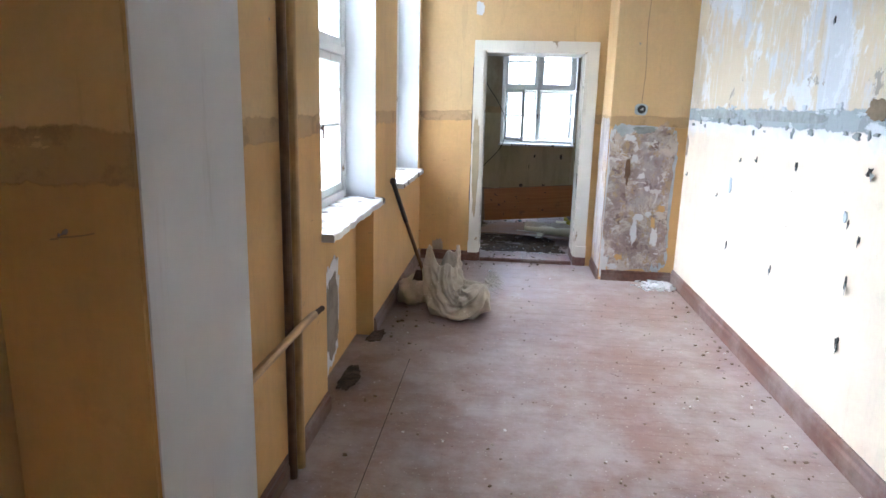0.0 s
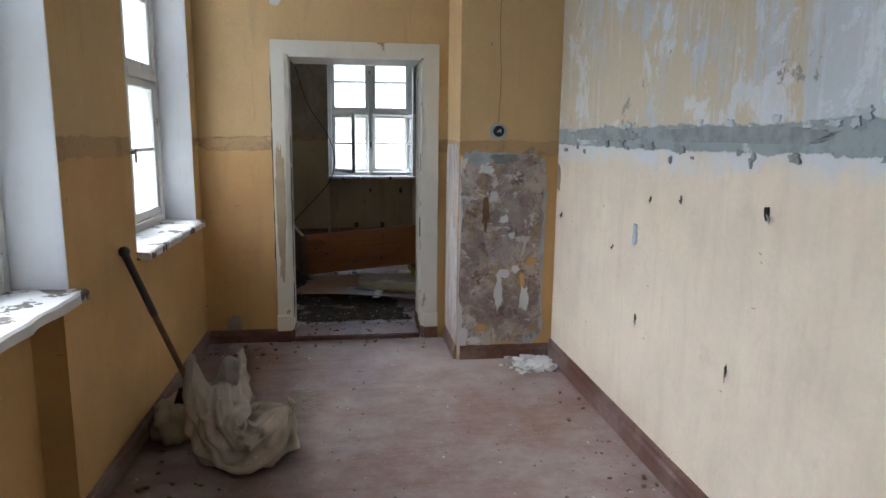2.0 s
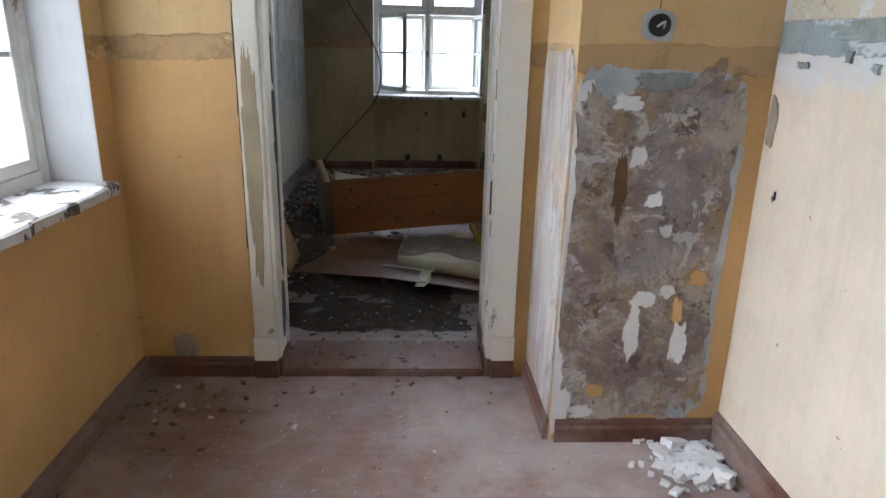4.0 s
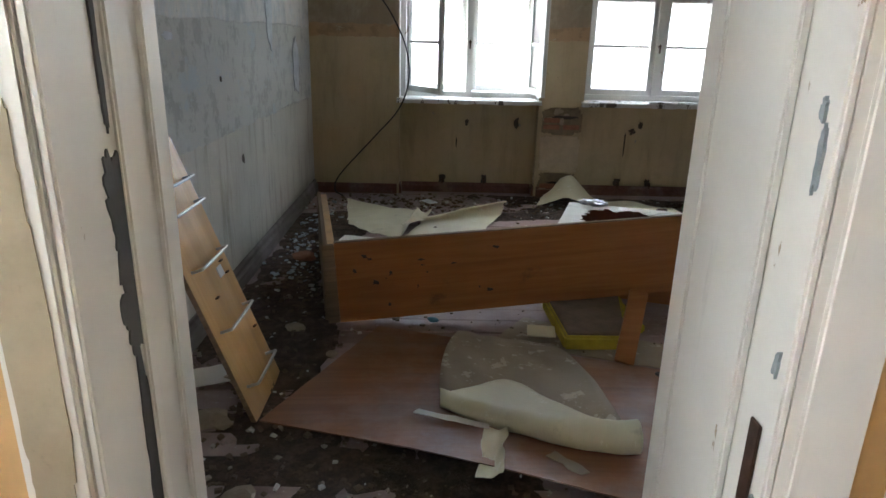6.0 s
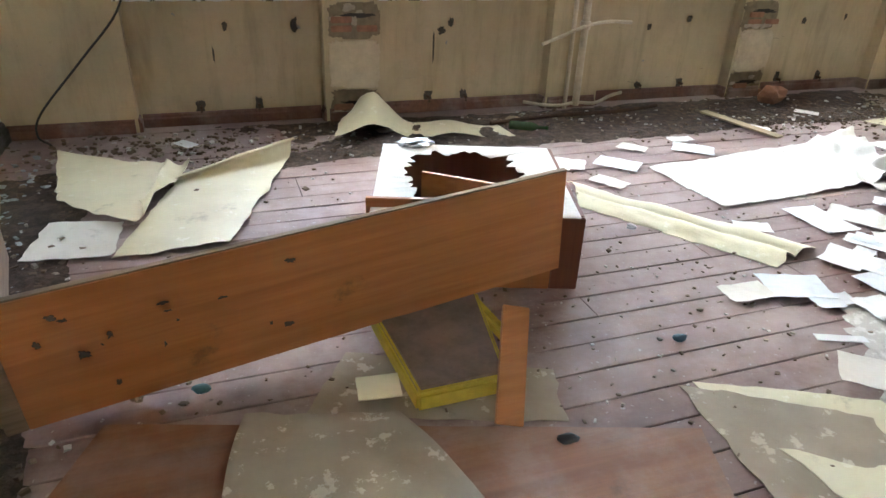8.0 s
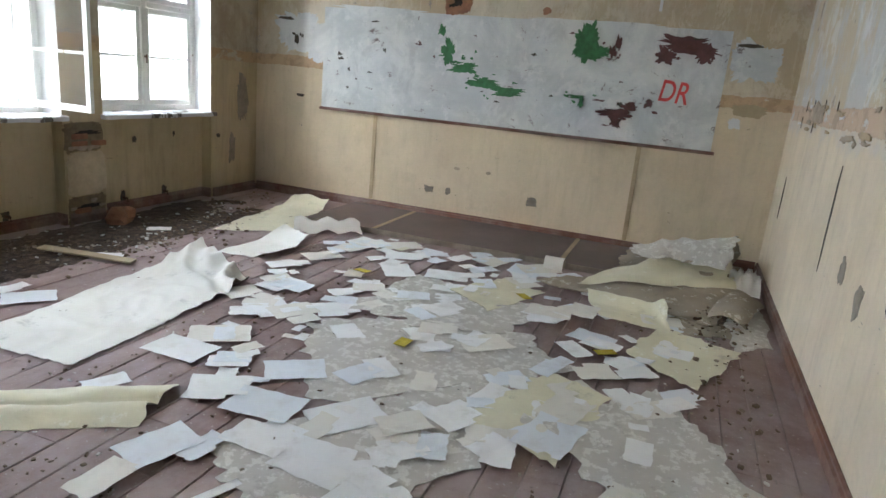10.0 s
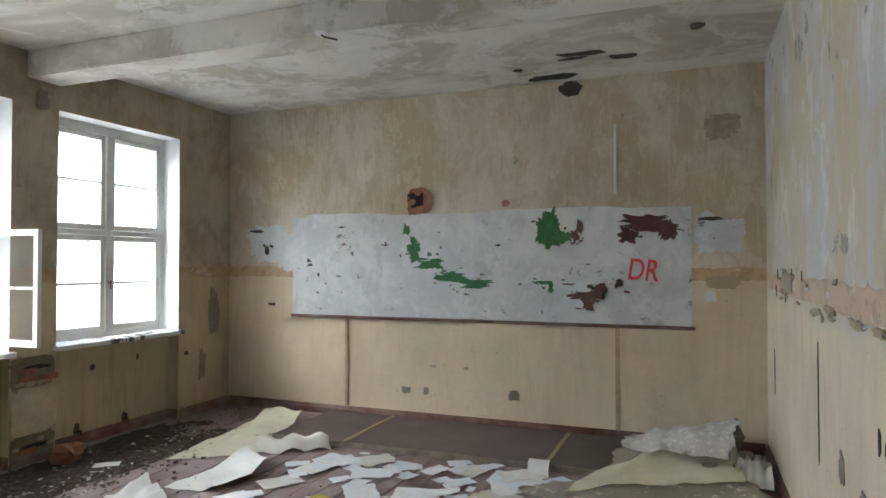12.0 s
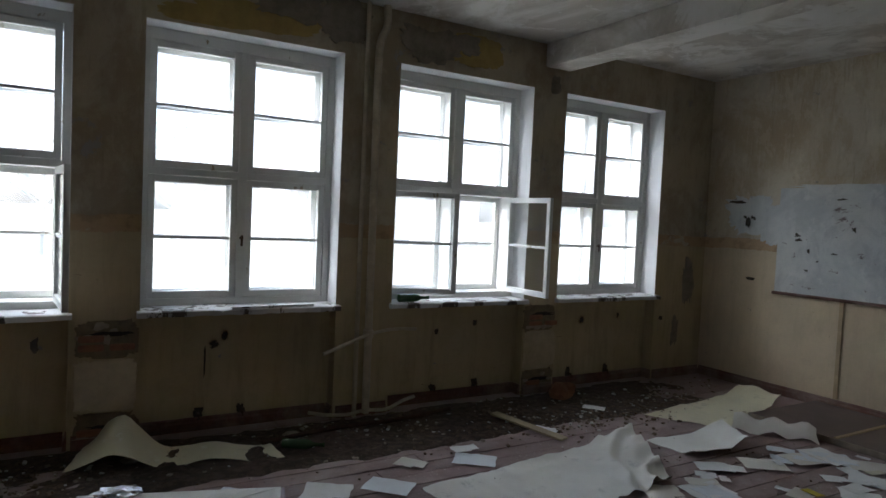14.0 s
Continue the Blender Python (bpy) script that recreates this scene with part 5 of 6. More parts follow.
for i, (x, y, c) in enumerate(((4.1, 8.75, M_foam), (5.3, 8.35, M_foam), (5.15, 9.55, M_foam), (4.6, 7.7, M_foam), (5.9, 9.55, M_lino_y))):
    tagged(part("yellow_card", boxes((-0.06, -0.035, 0, 0.06, 0.035, 0.004), bevel=0.001, m=pose(x, y, 0.03, 3, 2, 40 * i)), c), "small bright yellow card among the papers", "card", "yellow cards on the floor")


# ---- broken furniture ----
brd = thing("broken_cabinet", "long orange veneered cabinet panel standing on edge, stained", "cabinet panel", pose(-0.217, 9.125, 0.012, 0, -3.2, 8.9))
front = part("panel", boxes((-0.005, 0, 0, 1.93, 0.022, 0.435), bevel=0.003), M_veneer, brd)
part("top_edge", boxes((-0.005, -0.001, 0.435, 1.93, 0.023, 0.441), bevel=0.001), M_edge, front, "dusty worn top edge")
for i in range(15):
    q = random.Random(600 + i)
    blotch("stain", front, M_mould, (q.betavariate(1.6, 2.2) * 1.0 + 0.03, -0.0005, q.uniform(0.06, 0.38)), X, Z, q.uniform(0.006, 0.03), q.uniform(0.006, 0.026), 600 + i, 0.9, 0.0012, n=30)
part("end_strip", boxes((-0.065, 0.0, 0.0, -0.006, 0.02, 0.43), bevel=0.003), M_edge, brd, "dirty grey chipboard end")
endp = thing("cabinet_remnant", "narrow dirty chipboard cabinet side standing on edge", "cabinet panel", pose(-0.29, 9.16, 0.0, 0, 0, 101.5))
part("panel", boxes((0, -0.006, 0.0, 1.22, 0.016, 0.42), bevel=0.003), M_edge, endp)
part("lath", boxes((0.02, -0.045, 0.30, 1.18, -0.007, 0.41), bevel=0.003), M_pine, endp, "pale wooden lath")

box = thing("cabinet_carcass", "low red-brown cabinet carcass with a torn white back on top", "cabinet", pose(1.765, 9.43, 0, 0, 0, 162))
# local x runs along the front to the far end, local y back into the room (turned)
BW, BD, BH = 0.86, 0.88, 0.335
part("front_panel", boxes((0.1, -0.02, 0, BW, 0, BH), bevel=0.002), M_veneer, box)
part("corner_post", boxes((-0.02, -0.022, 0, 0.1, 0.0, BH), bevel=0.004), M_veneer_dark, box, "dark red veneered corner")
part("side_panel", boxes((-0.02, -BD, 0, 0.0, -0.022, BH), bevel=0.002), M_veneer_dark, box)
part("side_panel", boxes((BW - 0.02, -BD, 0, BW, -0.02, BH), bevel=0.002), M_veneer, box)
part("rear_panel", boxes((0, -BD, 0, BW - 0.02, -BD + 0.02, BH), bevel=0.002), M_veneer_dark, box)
part("bottom_board", boxes((0, -BD + 0.02, 0.0, BW - 0.02, -0.02, 0.012)), M_veneer_dark, box)
bm = bmesh.new()
n = 72
q = random.Random(77)
inner, outer = [], []
for i in range(n):
    a = 2 * math.pi * i / n
    c, s = math.cos(a), math.sin(a)
    k = 1 / max(abs(c), abs(s))
    outer.append(Vector((BW / 2 + c * k * BW / 2, -BD / 2 + s * k * BD / 2, BH)))
    t = 1 + q.uniform(-0.16, 0.10)
    inner.append(Vector((0.46 + c * k ** 0.5 * 0.27 * t, -0.42 + s * k ** 0.5 * 0.36 * t, BH + q.uniform(0, 0.010))))
for dz in (0.0, 0.004):
    o = [bm.verts.new(p + Vector((0, 0, dz))) for p in outer]
    w = [bm.verts.new(p + Vector((0, 0, dz))) for p in inner]
    for i in range(n):
        bm.faces.new((o[i], o[(i + 1) % n], w[(i + 1) % n], w[i]))
part("torn_back", bm, M_lino_w, box, "white hardboard back with a torn hole")
part("inner_shelf", boxes((0.24, -0.30, 0.03, 0.82, -0.28, BH - 0.03), m=pose(0, 0, 0, 0, 0, -22)), M_veneer, box, "orange shelf board sticking out")
part("front_rail", boxes((0.56, -0.075, 0.06, 0.88, -0.055, BH + 0.045), bevel=0.002), M_veneer, box, "orange board standing at the front")
foil = bmesh.new()
bmesh.ops.create_icosphere(foil, subdivisions=3, radius=0.075)
for v in foil.verts:
    v.co = Vector((v.co.x * 1.2, v.co.y * 0.8, v.co.z * 0.3)) * (1 + 0.5 * noise.noise(v.co * 40))
bmesh.ops.translate(foil, verts=foil.verts, vec=(1.375, 10.45, BH + 0.022))
tagged(part("foil_wrapper", foil, M_foil), "crumpled silver foil wrapper on the torn cabinet back", "wrapper")

pan = thing("drawer_front_panel", "pale wooden panel with five wire handles leaning on the wall", "cabinet panel", pose(-0.414, 8.41, 0.0, 0, -20.1, 0))
PL = 1.11
front = part("panel", boxes((-0.018, -0.20, 0, 0.0, 0.20, PL), bevel=0.003), M_pine, pan)
part("edge", boxes((-0.0185, -0.2015, 0.002, -0.0005, -0.2, PL - 0.002)), M_edge, front, "dark chipboard edge")
for f in (0.15, 0.24, 0.43, 0.66, 0.88):
    bm = bmesh.new()
    zz = PL * (1 - f)
    tube(bm, smooth_path([(0, -0.14, zz), (0.036, -0.14, zz), (0.048, -0.13, zz), (0.050, 0.0, zz), (0.048, 0.13, zz), (0.036, 0.14, zz), (0, 0.14, zz)], 4), 0.006, 8)
    part("wire_handle", bm, M_chrome, pan, "tarnished steel wire handle")
part("lock_plate", boxes((0, 0.06, PL * 0.48, 0.004, 0.11, PL * 0.52), bevel=0.001), M_reveal, pan, "torn white label")
for y, f in ((0.12, 0.47), (0.13, 0.52), (-0.05, 0.56), (0.15, 0.76)):
    part("screw", boxes((0, y - 0.012, PL * (1 - f) - 0.003, 0.012, y + 0.012, PL * (1 - f) + 0.003), bevel=0.001), M_iron, front)

hb = sheet("hardboard_sheet", "large brown hardboard sheet lying dusty on the floor", "hardboard", ((-0.40, 8.19), (1.38, 7.57), (1.73, 8.54), (-0.02, 9.09)), (M_hardboard, M_edge), 30, 16, 0.004, 12, 0.006, 0.012, shape=lambda u, v: (0, 0, 0.05 * (1 - v) * (0.3 + 0.7 * math.sin(math.pi * u))), ragged=0.003)


def roll_sheet():
    """Felt-backed linoleum whose near end rolls up and over."""
    bm = bmesh.new()
    prof = []
    for i in range(15):
        t = i / 14
        prof.append((0.76 * (1 - t), 0.045 + 0.028 * math.sin(math.pi * t)))
    R = 0.055
    for i in range(1, 16):
        a = math.pi * 1.12 * i / 15
        prof.append((-R * math.sin(a), 0.045 + R - R * math.cos(a)))
    x, z = prof[-1]
    for i in range(1, 7):
        prof.append((x + 0.045 * i, z - 0.008 * i))
    m = pose(0.645, 8.15, 0.0, 0, 0, 0)
    nx = 20
    grids = []
    for lift in (0.0, -0.005):
        g = []
        for j, (y, zz) in enumerate(prof):
            row = []
            back = max(0, min(1, y / 0.76))
            w = 0.35 - 0.125 * back ** 2
            tip = max(0, j - 29)
            for i in range(nx + 1):
                u = i / nx * 2 - 1
                ww = w
                y = prof[j][0] - 0.045 * tip * min(1.0, abs(u + 0.15) ** 1.2 * 1.1)
                wob = 0.012 * noise.noise(Vector((u * 3, y * 6, 2.0)))
                a = math.pi * 1.12 * max(0, min(1, (j - 14) / 15))
                nrm = Vector((0, math.sin(a), math.cos(a)))
                p = Vector((u * ww - 0.035 * back, y - 0.15 * u * (1 - back) - 0.06 * u * back - 0.05 * (1 - u * u) * (1 - back), 0.045 + (zz - 0.045) * (0.72 + 0.28 * u if j > 14 else 1) + wob + 0.012 * abs(u) ** 3)) + nrm * lift
                row.append(bm.verts.new(m @ p))
            g.append(row)
        grids.append(g)
    a, b = grids
    nj = len(prof)
    for j in range(nj - 1):
        for i in range(nx):
            bm.faces.new((a[j][i], a[j][i + 1], a[j + 1][i + 1], a[j + 1][i]))
            f = bm.faces.new((b[j][i], b[j + 1][i], b[j + 1][i + 1], b[j][i + 1]))
            f.material_index = 1
    for i in range(nx):
        for j in (0, nj - 1):
            bm.faces.new((a[j][i], b[j][i], b[j][i + 1], a[j][i + 1]))
    for j in range(nj - 1):
        for i in (0, nx):
            bm.faces.new((a[j][i], a[j + 1][i], b[j + 1][i], b[j][i]))
    for f in bm.faces:
        f.smooth = True
    ob = part("linoleum_offcut", bm, M_lino_g)
    ob.data.materials.append(M_lino_y)
    return tagged(ob, "felt-backed yellow linoleum piece with its end rolled over", LS)


roll_sheet()
sheet("wallpaper_strip", "narrow torn wallpaper strip hanging over the board edge", "wallpaper", ((0.41, 7.83), (0.50, 7.83), (0.545, 8.07), (0.46, 8.12)), (M_lino_y, M_lino_w), 8, 12, 0.02, 14, z=0.06, shape=lambda u, v: (0, 0, 0.03 * ease(0.6, 1, u)))
sheet("wallpaper_strip", "thin torn strip sticking out from under the rolled piece", "wallpaper", ((0.66, 7.95), (0.77, 7.84), (0.80, 7.86), (0.70, 7.98)), (M_lino_g, M_lino_w), 10, 4, 0.012, 17, z=0.06)
sheet("wallpaper_strip", "thin curled paper strip on the hardboard", "wallpaper", ((0.20, 8.195), (0.48, 8.09), (0.49, 8.125), (0.21, 8.225)), (M_lino_w, M_lino_w), 14, 4, 0.02, 15, z=0.07)
cush = thing("seat_cushion", "brown upholstered seat pad with a yellow foam edge", "cushion")
def slab(z0, z1, grow):
    bm = bmesh.new()
    pts = [Vector(p) for p in ((0.90, 8.87), (1.22, 8.875), (1.32, 9.42), (0.87, 9.38))]
    cen = sum(pts, Vector((0, 0))) / 4
    lo = [bm.verts.new((*(cen + (p - cen) * grow), z0)) for p in pts]
    hi = [bm.verts.new((*(cen + (p - cen) * grow), z1)) for p in pts]
    bm.faces.new(lo[::-1])
    bm.faces.new(hi)
    for i in range(4):
        bm.faces.new((lo[i], lo[(i + 1) % 4], hi[(i + 1) % 4], hi[i]))
    bmesh.ops.bevel(bm, geom=bm.edges[:], offset=0.012, segments=3, affect="EDGES")
    return bm
part("foam", slab(0.004, 0.075, 1.0), M_foam, cush, "yellow foam edge")
part("cover", slab(0.06, 0.084, 0.95), M_fabric, cush)
tagged(part("foam_strip", boxes((-0.02, 0, 0, 0.02, 0.4, 0.05), bevel=0.01, m=pose(1.34, 9.08, 0.0, 0, 0, 6)), M_foam), "yellow foam strip beside the seat pad", "foam strip")
tagged(part("short_board", boxes((-0.045, -0.01, 0, 0.045, 0.01, 0.38), bevel=0.003, m=pose(1.15, 8.72, 0.02, -46, 9, -16)), M_veneer), "short orange wooden board propped on the seat pad", "board")
tagged(part("lino_tile", boxes((-0.07, -0.05, 0, 0.07, 0.05, 0.006), bevel=0.001, m=pose(0.80, 8.97, 0.055, 8, 0, -6)), M_lino_y), "small pale yellow linoleum tile", "tile")
sheet("wallpaper_sheet", "flat grey paper under the seat pad", "wallpaper", ((0.55, 8.95), (1.35, 8.70), (1.42, 8.95), (0.75, 9.25)), (M_lino_g, M_lino_g), 10, 10, 0.003, 16, 0.002, 0.004)
for i, (x, y, c, lab, nm) in enumerate(((0.255, 9.17, M_teal, "small blue plastic scrap", "plastic_scrap"), (1.98, 8.97, M_teal, "crumpled dark plastic wrapper on the boards", "wrapper"), (2.36, 9.88, M_reveal, "small white lump of plaster", "plaster_lump"), (1.3, 8.62, M_black, "bent black wire piece", "wire_piece"), (5.15, 11.86, M_brick, "broken brick lying in the rubble", "broken_brick"))):
    bm = bmesh.new()
    bmesh.ops.create_icosphere(bm, subdivisions=2, radius=0.026 if nm != "broken_brick" else 0.11)
    for v in bm.verts:
        v.co = Vector((v.co.x * 1.2, v.co.y * 0.8, v.co.z * (0.5 if i < 4 else 0.8))) * (1 + 0.6 * noise.noise(v.co * 30 + Vector((i, 0, 0))))
    bmesh.ops.translate(bm, verts=bm.verts, vec=(x, y, 0.02 if i < 4 else 0.07))
    tagged(part(nm, bm, c), lab + " on the floor" if i in (0, 2, 3) else lab, nm.split("_")[-1])

# platform before the board
plat = thing("platform", "low dark-brown linoleum platform with pale edge strips", "platform")
for y0, y1 in ((10.08, 10.78), (8.32, 10.04), (7.15, 8.28)):
    part("deck_panel", boxes((6.34, y0, 0.0, XR - 0.03, y1, 0.045), bevel=0.004), M_lino_d, plat)
for y in (10.06, 8.30):
    part("joint_strip", boxes((6.36, y - 0.018, 0.0, XR - 0.04, y + 0.018, 0.049), bevel=0.003), M_peel, plat, "pale joint strip")
part("edge_strip", boxes((6.315, 7.15, 0.0, 6.338, 10.78, 0.05), bevel=0.004), M_broken, plat, "grey metal edge strip")

# heap of torn sheets in the far corner
def ridge(x, y, k):
    """Sharp paper folds, from 0 to 1."""
    return 1 - min(1.0, abs(noise.noise(Vector((x, y, k)))) * 2.8)


HEAP = "torn sheets heaped in the corner"
sheet("linoleum_sheet", "grey felt-backed linoleum bunched under the heap in the corner", LS, ((6.10, 7.85), (6.05, 6.85), (7.25, 6.80), (7.25, 7.80)), (M_lino_g, M_lino_g), 26, 26, 0.02, 40, z=0.05, shape=lambda u, v: (0, 0, 0.10 * math.sin(math.pi * u) * math.sin(math.pi * v) * (0.6 + 0.4 * ridge(u * 3, v * 3, 2.0))), ragged=0.05, group=HEAP)
sheet("linoleum_slab", "long grey linoleum slab lying felt side up by the heap", LS, ((5.75, 8.36), (5.46, 7.08), (6.15, 6.98), (6.04, 8.19)), (M_lino_g, M_lino_y), 36, 18, 0.012, 41, 0.006, 0.016, shape=lambda u, v: (0, 0, 0.045 * ease(0.2, 1, v) * ease(0.0, 0.5, u) + 0.012 * ridge(u * 4, v * 2, 5.0)), ragged=0.03, group=HEAP)
sheet("linoleum_sheet", "pale yellow linoleum sheet folded over the heap", LS, ((5.83, 8.05), (6.30, 6.93), (6.98, 6.95), (6.50, 7.72)), (M_lino_y, M_lino_y), 34, 18, 0.012, 42, z=0.07, shape=lambda u, v: (0, 0, -0.05 * (1 - ease(0, 0.25, u)) + 0.05 * ease(0.0, 0.12, v) + 0.10 * ease(0.3, 1, v) * ease(0.0, 0.4, u) + 0.02 * ridge(u * 3, v * 1.5, 8.0)), ragged=0.03, group=HEAP)
sheet("wallpaper_sheet", "stiff grey torn wallpaper standing up at the back of the heap", "wallpaper", ((6.48, 7.74), (6.42, 6.98), (7.22, 6.90), (7.15, 7.70)), (M_wetgrey, M_lino_g), 30, 26, 0.02, 43, z=0.05, shape=lambda u, v: (0.03 * noise.noise(Vector((u * 4, v * 4, 1.0))), 0.03 * noise.noise(Vector((u * 4, v * 4, 5.0))), 0.13 * (1 - v) + (0.06 + 0.21 * u) * math.sin(math.pi * min(1.0, v / 0.75)) + 0.05 * ridge(u * 2.4, v * 2.0, 3.0) * math.sin(math.pi * min(1.0, v + 0.2) * 0.9)), ragged=0.08, group=HEAP)
sheet("linoleum_sheet", "pale yellow linoleum scrap with curled ends by the heap", LS, ((5.27, 7.82), (5.20, 7.30), (5.59, 7.37), (5.67, 7.97)), (M_lino_y, M_lino_g), 24, 16, 0.012, 44, z=0.010, shape=lambda u, v: (-0.05 * ease(0.75, 1, u) * v, 0.05 * ease(0.8, 1, u), 0.055 * ease(0.6, 1, v) + 0.06 * ease(0.75, 1, u) * v), ragged=0.02, group=HEAP)
sheet("linoleum_slab", "brown-stained linoleum flap bent over the heap's edge", LS, ((5.66, 7.15), (5.60, 6.88), (5.92, 6.76), (6.14, 6.98)), (M_lino_g, M_lino_w), 18, 18, 0.01, 45, 0.005, 0.06, shape=lambda u, v: (0, 0, 0.05 * math.sin(math.pi * u) + 0.03 * v - 0.05 * (1 - ease(0, 0.4, v))), ragged=0.03, group=HEAP)
sheet("wallpaper_sheet", "crumpled white paper in the corner of the room", "wallpaper", ((6.38, 6.97), (6.40, 6.74), (6.72, 6.74), (6.72, 6.95)), (M_lino_w, M_lino_g), 14, 14, 0.02, 46, z=0.02, shape=lambda u, v: (0, 0, 0.15 * ease(0, 0.3, v) * (0.5 + 0.5 * ridge(u * 3, v * 3, 9.0))), ragged=0.04, group=HEAP)
sheet("wallpaper_roll", "short white paper roll at the platform edge", "wallpaper", ((6.19, 8.40), (6.18, 8.24), (6.31, 8.24), (6.31, 8.40)), (M_lino_w, M_lino_g), 10, 14, 0.008, 47, z=0.006, shape=lambda u, v: (0, 0, 0.10 * math.sqrt(max(0.0, math.sin(math.pi * v)))), ragged=0.01, group=HEAP)
sheet("linoleum_slab", "flat tan linoleum scrap beside the heap", LS, ((5.19, 7.34), (5.40, 6.89), (5.56, 6.96), (5.57, 7.39)), (M_lino_g, M_lino_y), 16, 12, 0.01, 48, z=0.008, ragged=0.05, group=HEAP)
sheet("wallpaper_sheet", "torn wet wallpaper along the wall base", "wallpaper", ((5.10, 6.98), (5.35, 6.75), (6.2, 6.74), (6.1, 7.0)), (M_wetgrey, M_lino_g), 18, 14, 0.015, 49, z=0.006, ragged=0.08, group=HEAP)

# ---- corridor: sack and shovel handle ----
def sack():
    """A limp bag bent into a U: one end stands open, the other is gathered and frayed."""
    bm = bmesh.new()
    n, rows = 120, 70
    mid = smooth_path([(-0.40, 5.05, 0.44), (-0.40, 5.04, 0.30), (-0.36, 5.01, 0.17), (-0.27, 4.99, 0.105), (-0.17, 5.00, 0.14), (-0.10, 5.02, 0.22), (-0.06, 5.03, 0.275)], 12)
    g = []
    for j in range(rows):
        t = j / (rows - 1)
        f = t * (len(mid) - 1)
        i0 = min(int(f), len(mid) - 2)
        p = mid[i0].lerp(mid[i0 + 1], f - i0)
        d = (mid[i0 + 1] - mid[i0]).normalized()
        side = Vector((0, 1, 0))
        out = d.cross(side).normalized()
        wide = 0.115 + 0.035 * math.sin(math.pi * min(1, t * 1.3)) - 0.135 * ease(0.72, 1.0, t)
        deep = 0.09 + 0.05 * math.sin(math.pi * min(1, t * 1.2)) - 0.115 * ease(0.72, 1.0, t)
        row = []
        for i in range(n):
            a = 2 * math.pi * i / n
            c, s = math.cos(a), math.sin(a)
            pleat = 1 - abs(noise.noise(Vector((c * 3.4 + t * 0.8, s * 3.4, t * 1.4 + 2.0)))) * 2.6
            crease = 1 - abs(noise.noise(Vector((c * 1.9 + 5, s * 1.9 + t * 5, t * 7.0)))) * 2.4
            fine = noise.noise(Vector((c * 8, s * 8, t * 16)))
            k = 1 + (0.12 + 0.32 * t) * (pleat - 0.35) + 0.24 * (crease - 0.4) * math.sin(math.pi * t) ** 0.5 + 0.05 * fine
            rim = (0.07 * math.sin(2 * a + 0.6) + 0.035 * math.sin(5 * a + 1)) * (1 - ease(0, 0.3, t))
            q = p + out * (c * wide * k) + side * (s * deep * k) + Vector((0, 0, rim))
            q.z = max(0.004 + 0.004 * (fine + 1), q.z)
            row.append(bm.verts.new(q))
        g.append(row)
    lining = []
    for j in range(14, -1, -1):
        cen = sum((v.co for v in g[j]), Vector()) / n
        lining.insert(0, [bm.verts.new(v.co + (cen - v.co).normalized() * 0.006) for v in g[j]])
    for u, v in zip(g, g[1:]):
        for i in range(n):
            bm.faces.new((u[i], u[(i + 1) % n], v[(i + 1) % n], v[i]))
    for u, v in zip(lining, lining[1:]):
        for i in range(n):
            bm.faces.new((v[i], v[(i + 1) % n], u[(i + 1) % n], u[i]))
    for i in range(n):
        bm.faces.new((lining[0][i], lining[0][(i + 1) % n], g[0][(i + 1) % n], g[0][i]))
    bm.faces.new(lining[-1])
    bm.faces.new(g[-1])
    return tagged(part("cloth_sack", bm, M_cloth, smooth=True), "dusty beige cloth sack slumped open on the corridor floor", "sack")


sack()
bm = bmesh.new()
bmesh.ops.create_icosphere(bm, subdivisions=4, radius=1)
for v in bm.verts:
    k = 1 + 0.28 * noise.noise(v.co * 2.1) + 0.12 * noise.noise(v.co * 5)
    v.co = Vector((v.co.x * 0.14 * k - 0.64, v.co.y * 0.2 * k + 5.36, max(0.0, v.co.z * 0.13 * k + 0.07)))
tagged(part("rag", bm, M_cloth, smooth=True), "brown crumpled rag between the sack and the wall", "rag")
fr = bmesh.new()
q = random.Random(12)
for i in range(60):
    a = q.uniform(-0.6, 0.8)
    p = Vector((-0.06 + q.uniform(-0.02, 0.02), 5.03 + a * 0.06, q.uniform(0.20, 0.32)))
    e = p + Vector((q.uniform(0.02, 0.12), q.uniform(-0.05, 0.05), q.uniform(-0.05, 0.06)))
    tube(fr, [p, (p + e) / 2 + Vector((0, 0, 0.015)), e], 0.0012, 4)
tagged(part("frayed_threads", fr, M_cloth), "frayed pale threads at the mouth of the sack", "threads", kind="stuff")
shov = thing("shovel", "shovel with a dark wooden handle stuck in the sack", "shovel")
bm = bmesh.new()
tube(bm, [(-0.80, 5.15, 0.97), (-0.705, 5.21, 0.66)], 0.017, 12)
part("grip", bm, M_stick, shov, "dark grip")
bm = bmesh.new()
tube(bm, [(-0.705, 5.21, 0.66), (-0.56, 5.30, 0.20)], 0.014, 12)
part("shaft", bm, M_pipe_d, shov)
bm = bmesh.new()
bmesh.ops.create_uvsphere(bm, u_segments=14, v_segments=10, radius=0.026, matrix=pose(-0.80, 5.15, 0.975))
part("knob", bm, M_stick, shov)
bm = boxes((-0.09, -0.004, -0.22, 0.09, 0.004, 0.03), bevel=0.004, m=pose(-0.56, 5.30, 0.225, 15, 14, 30))
part("blade", bm, M_iron, shov)

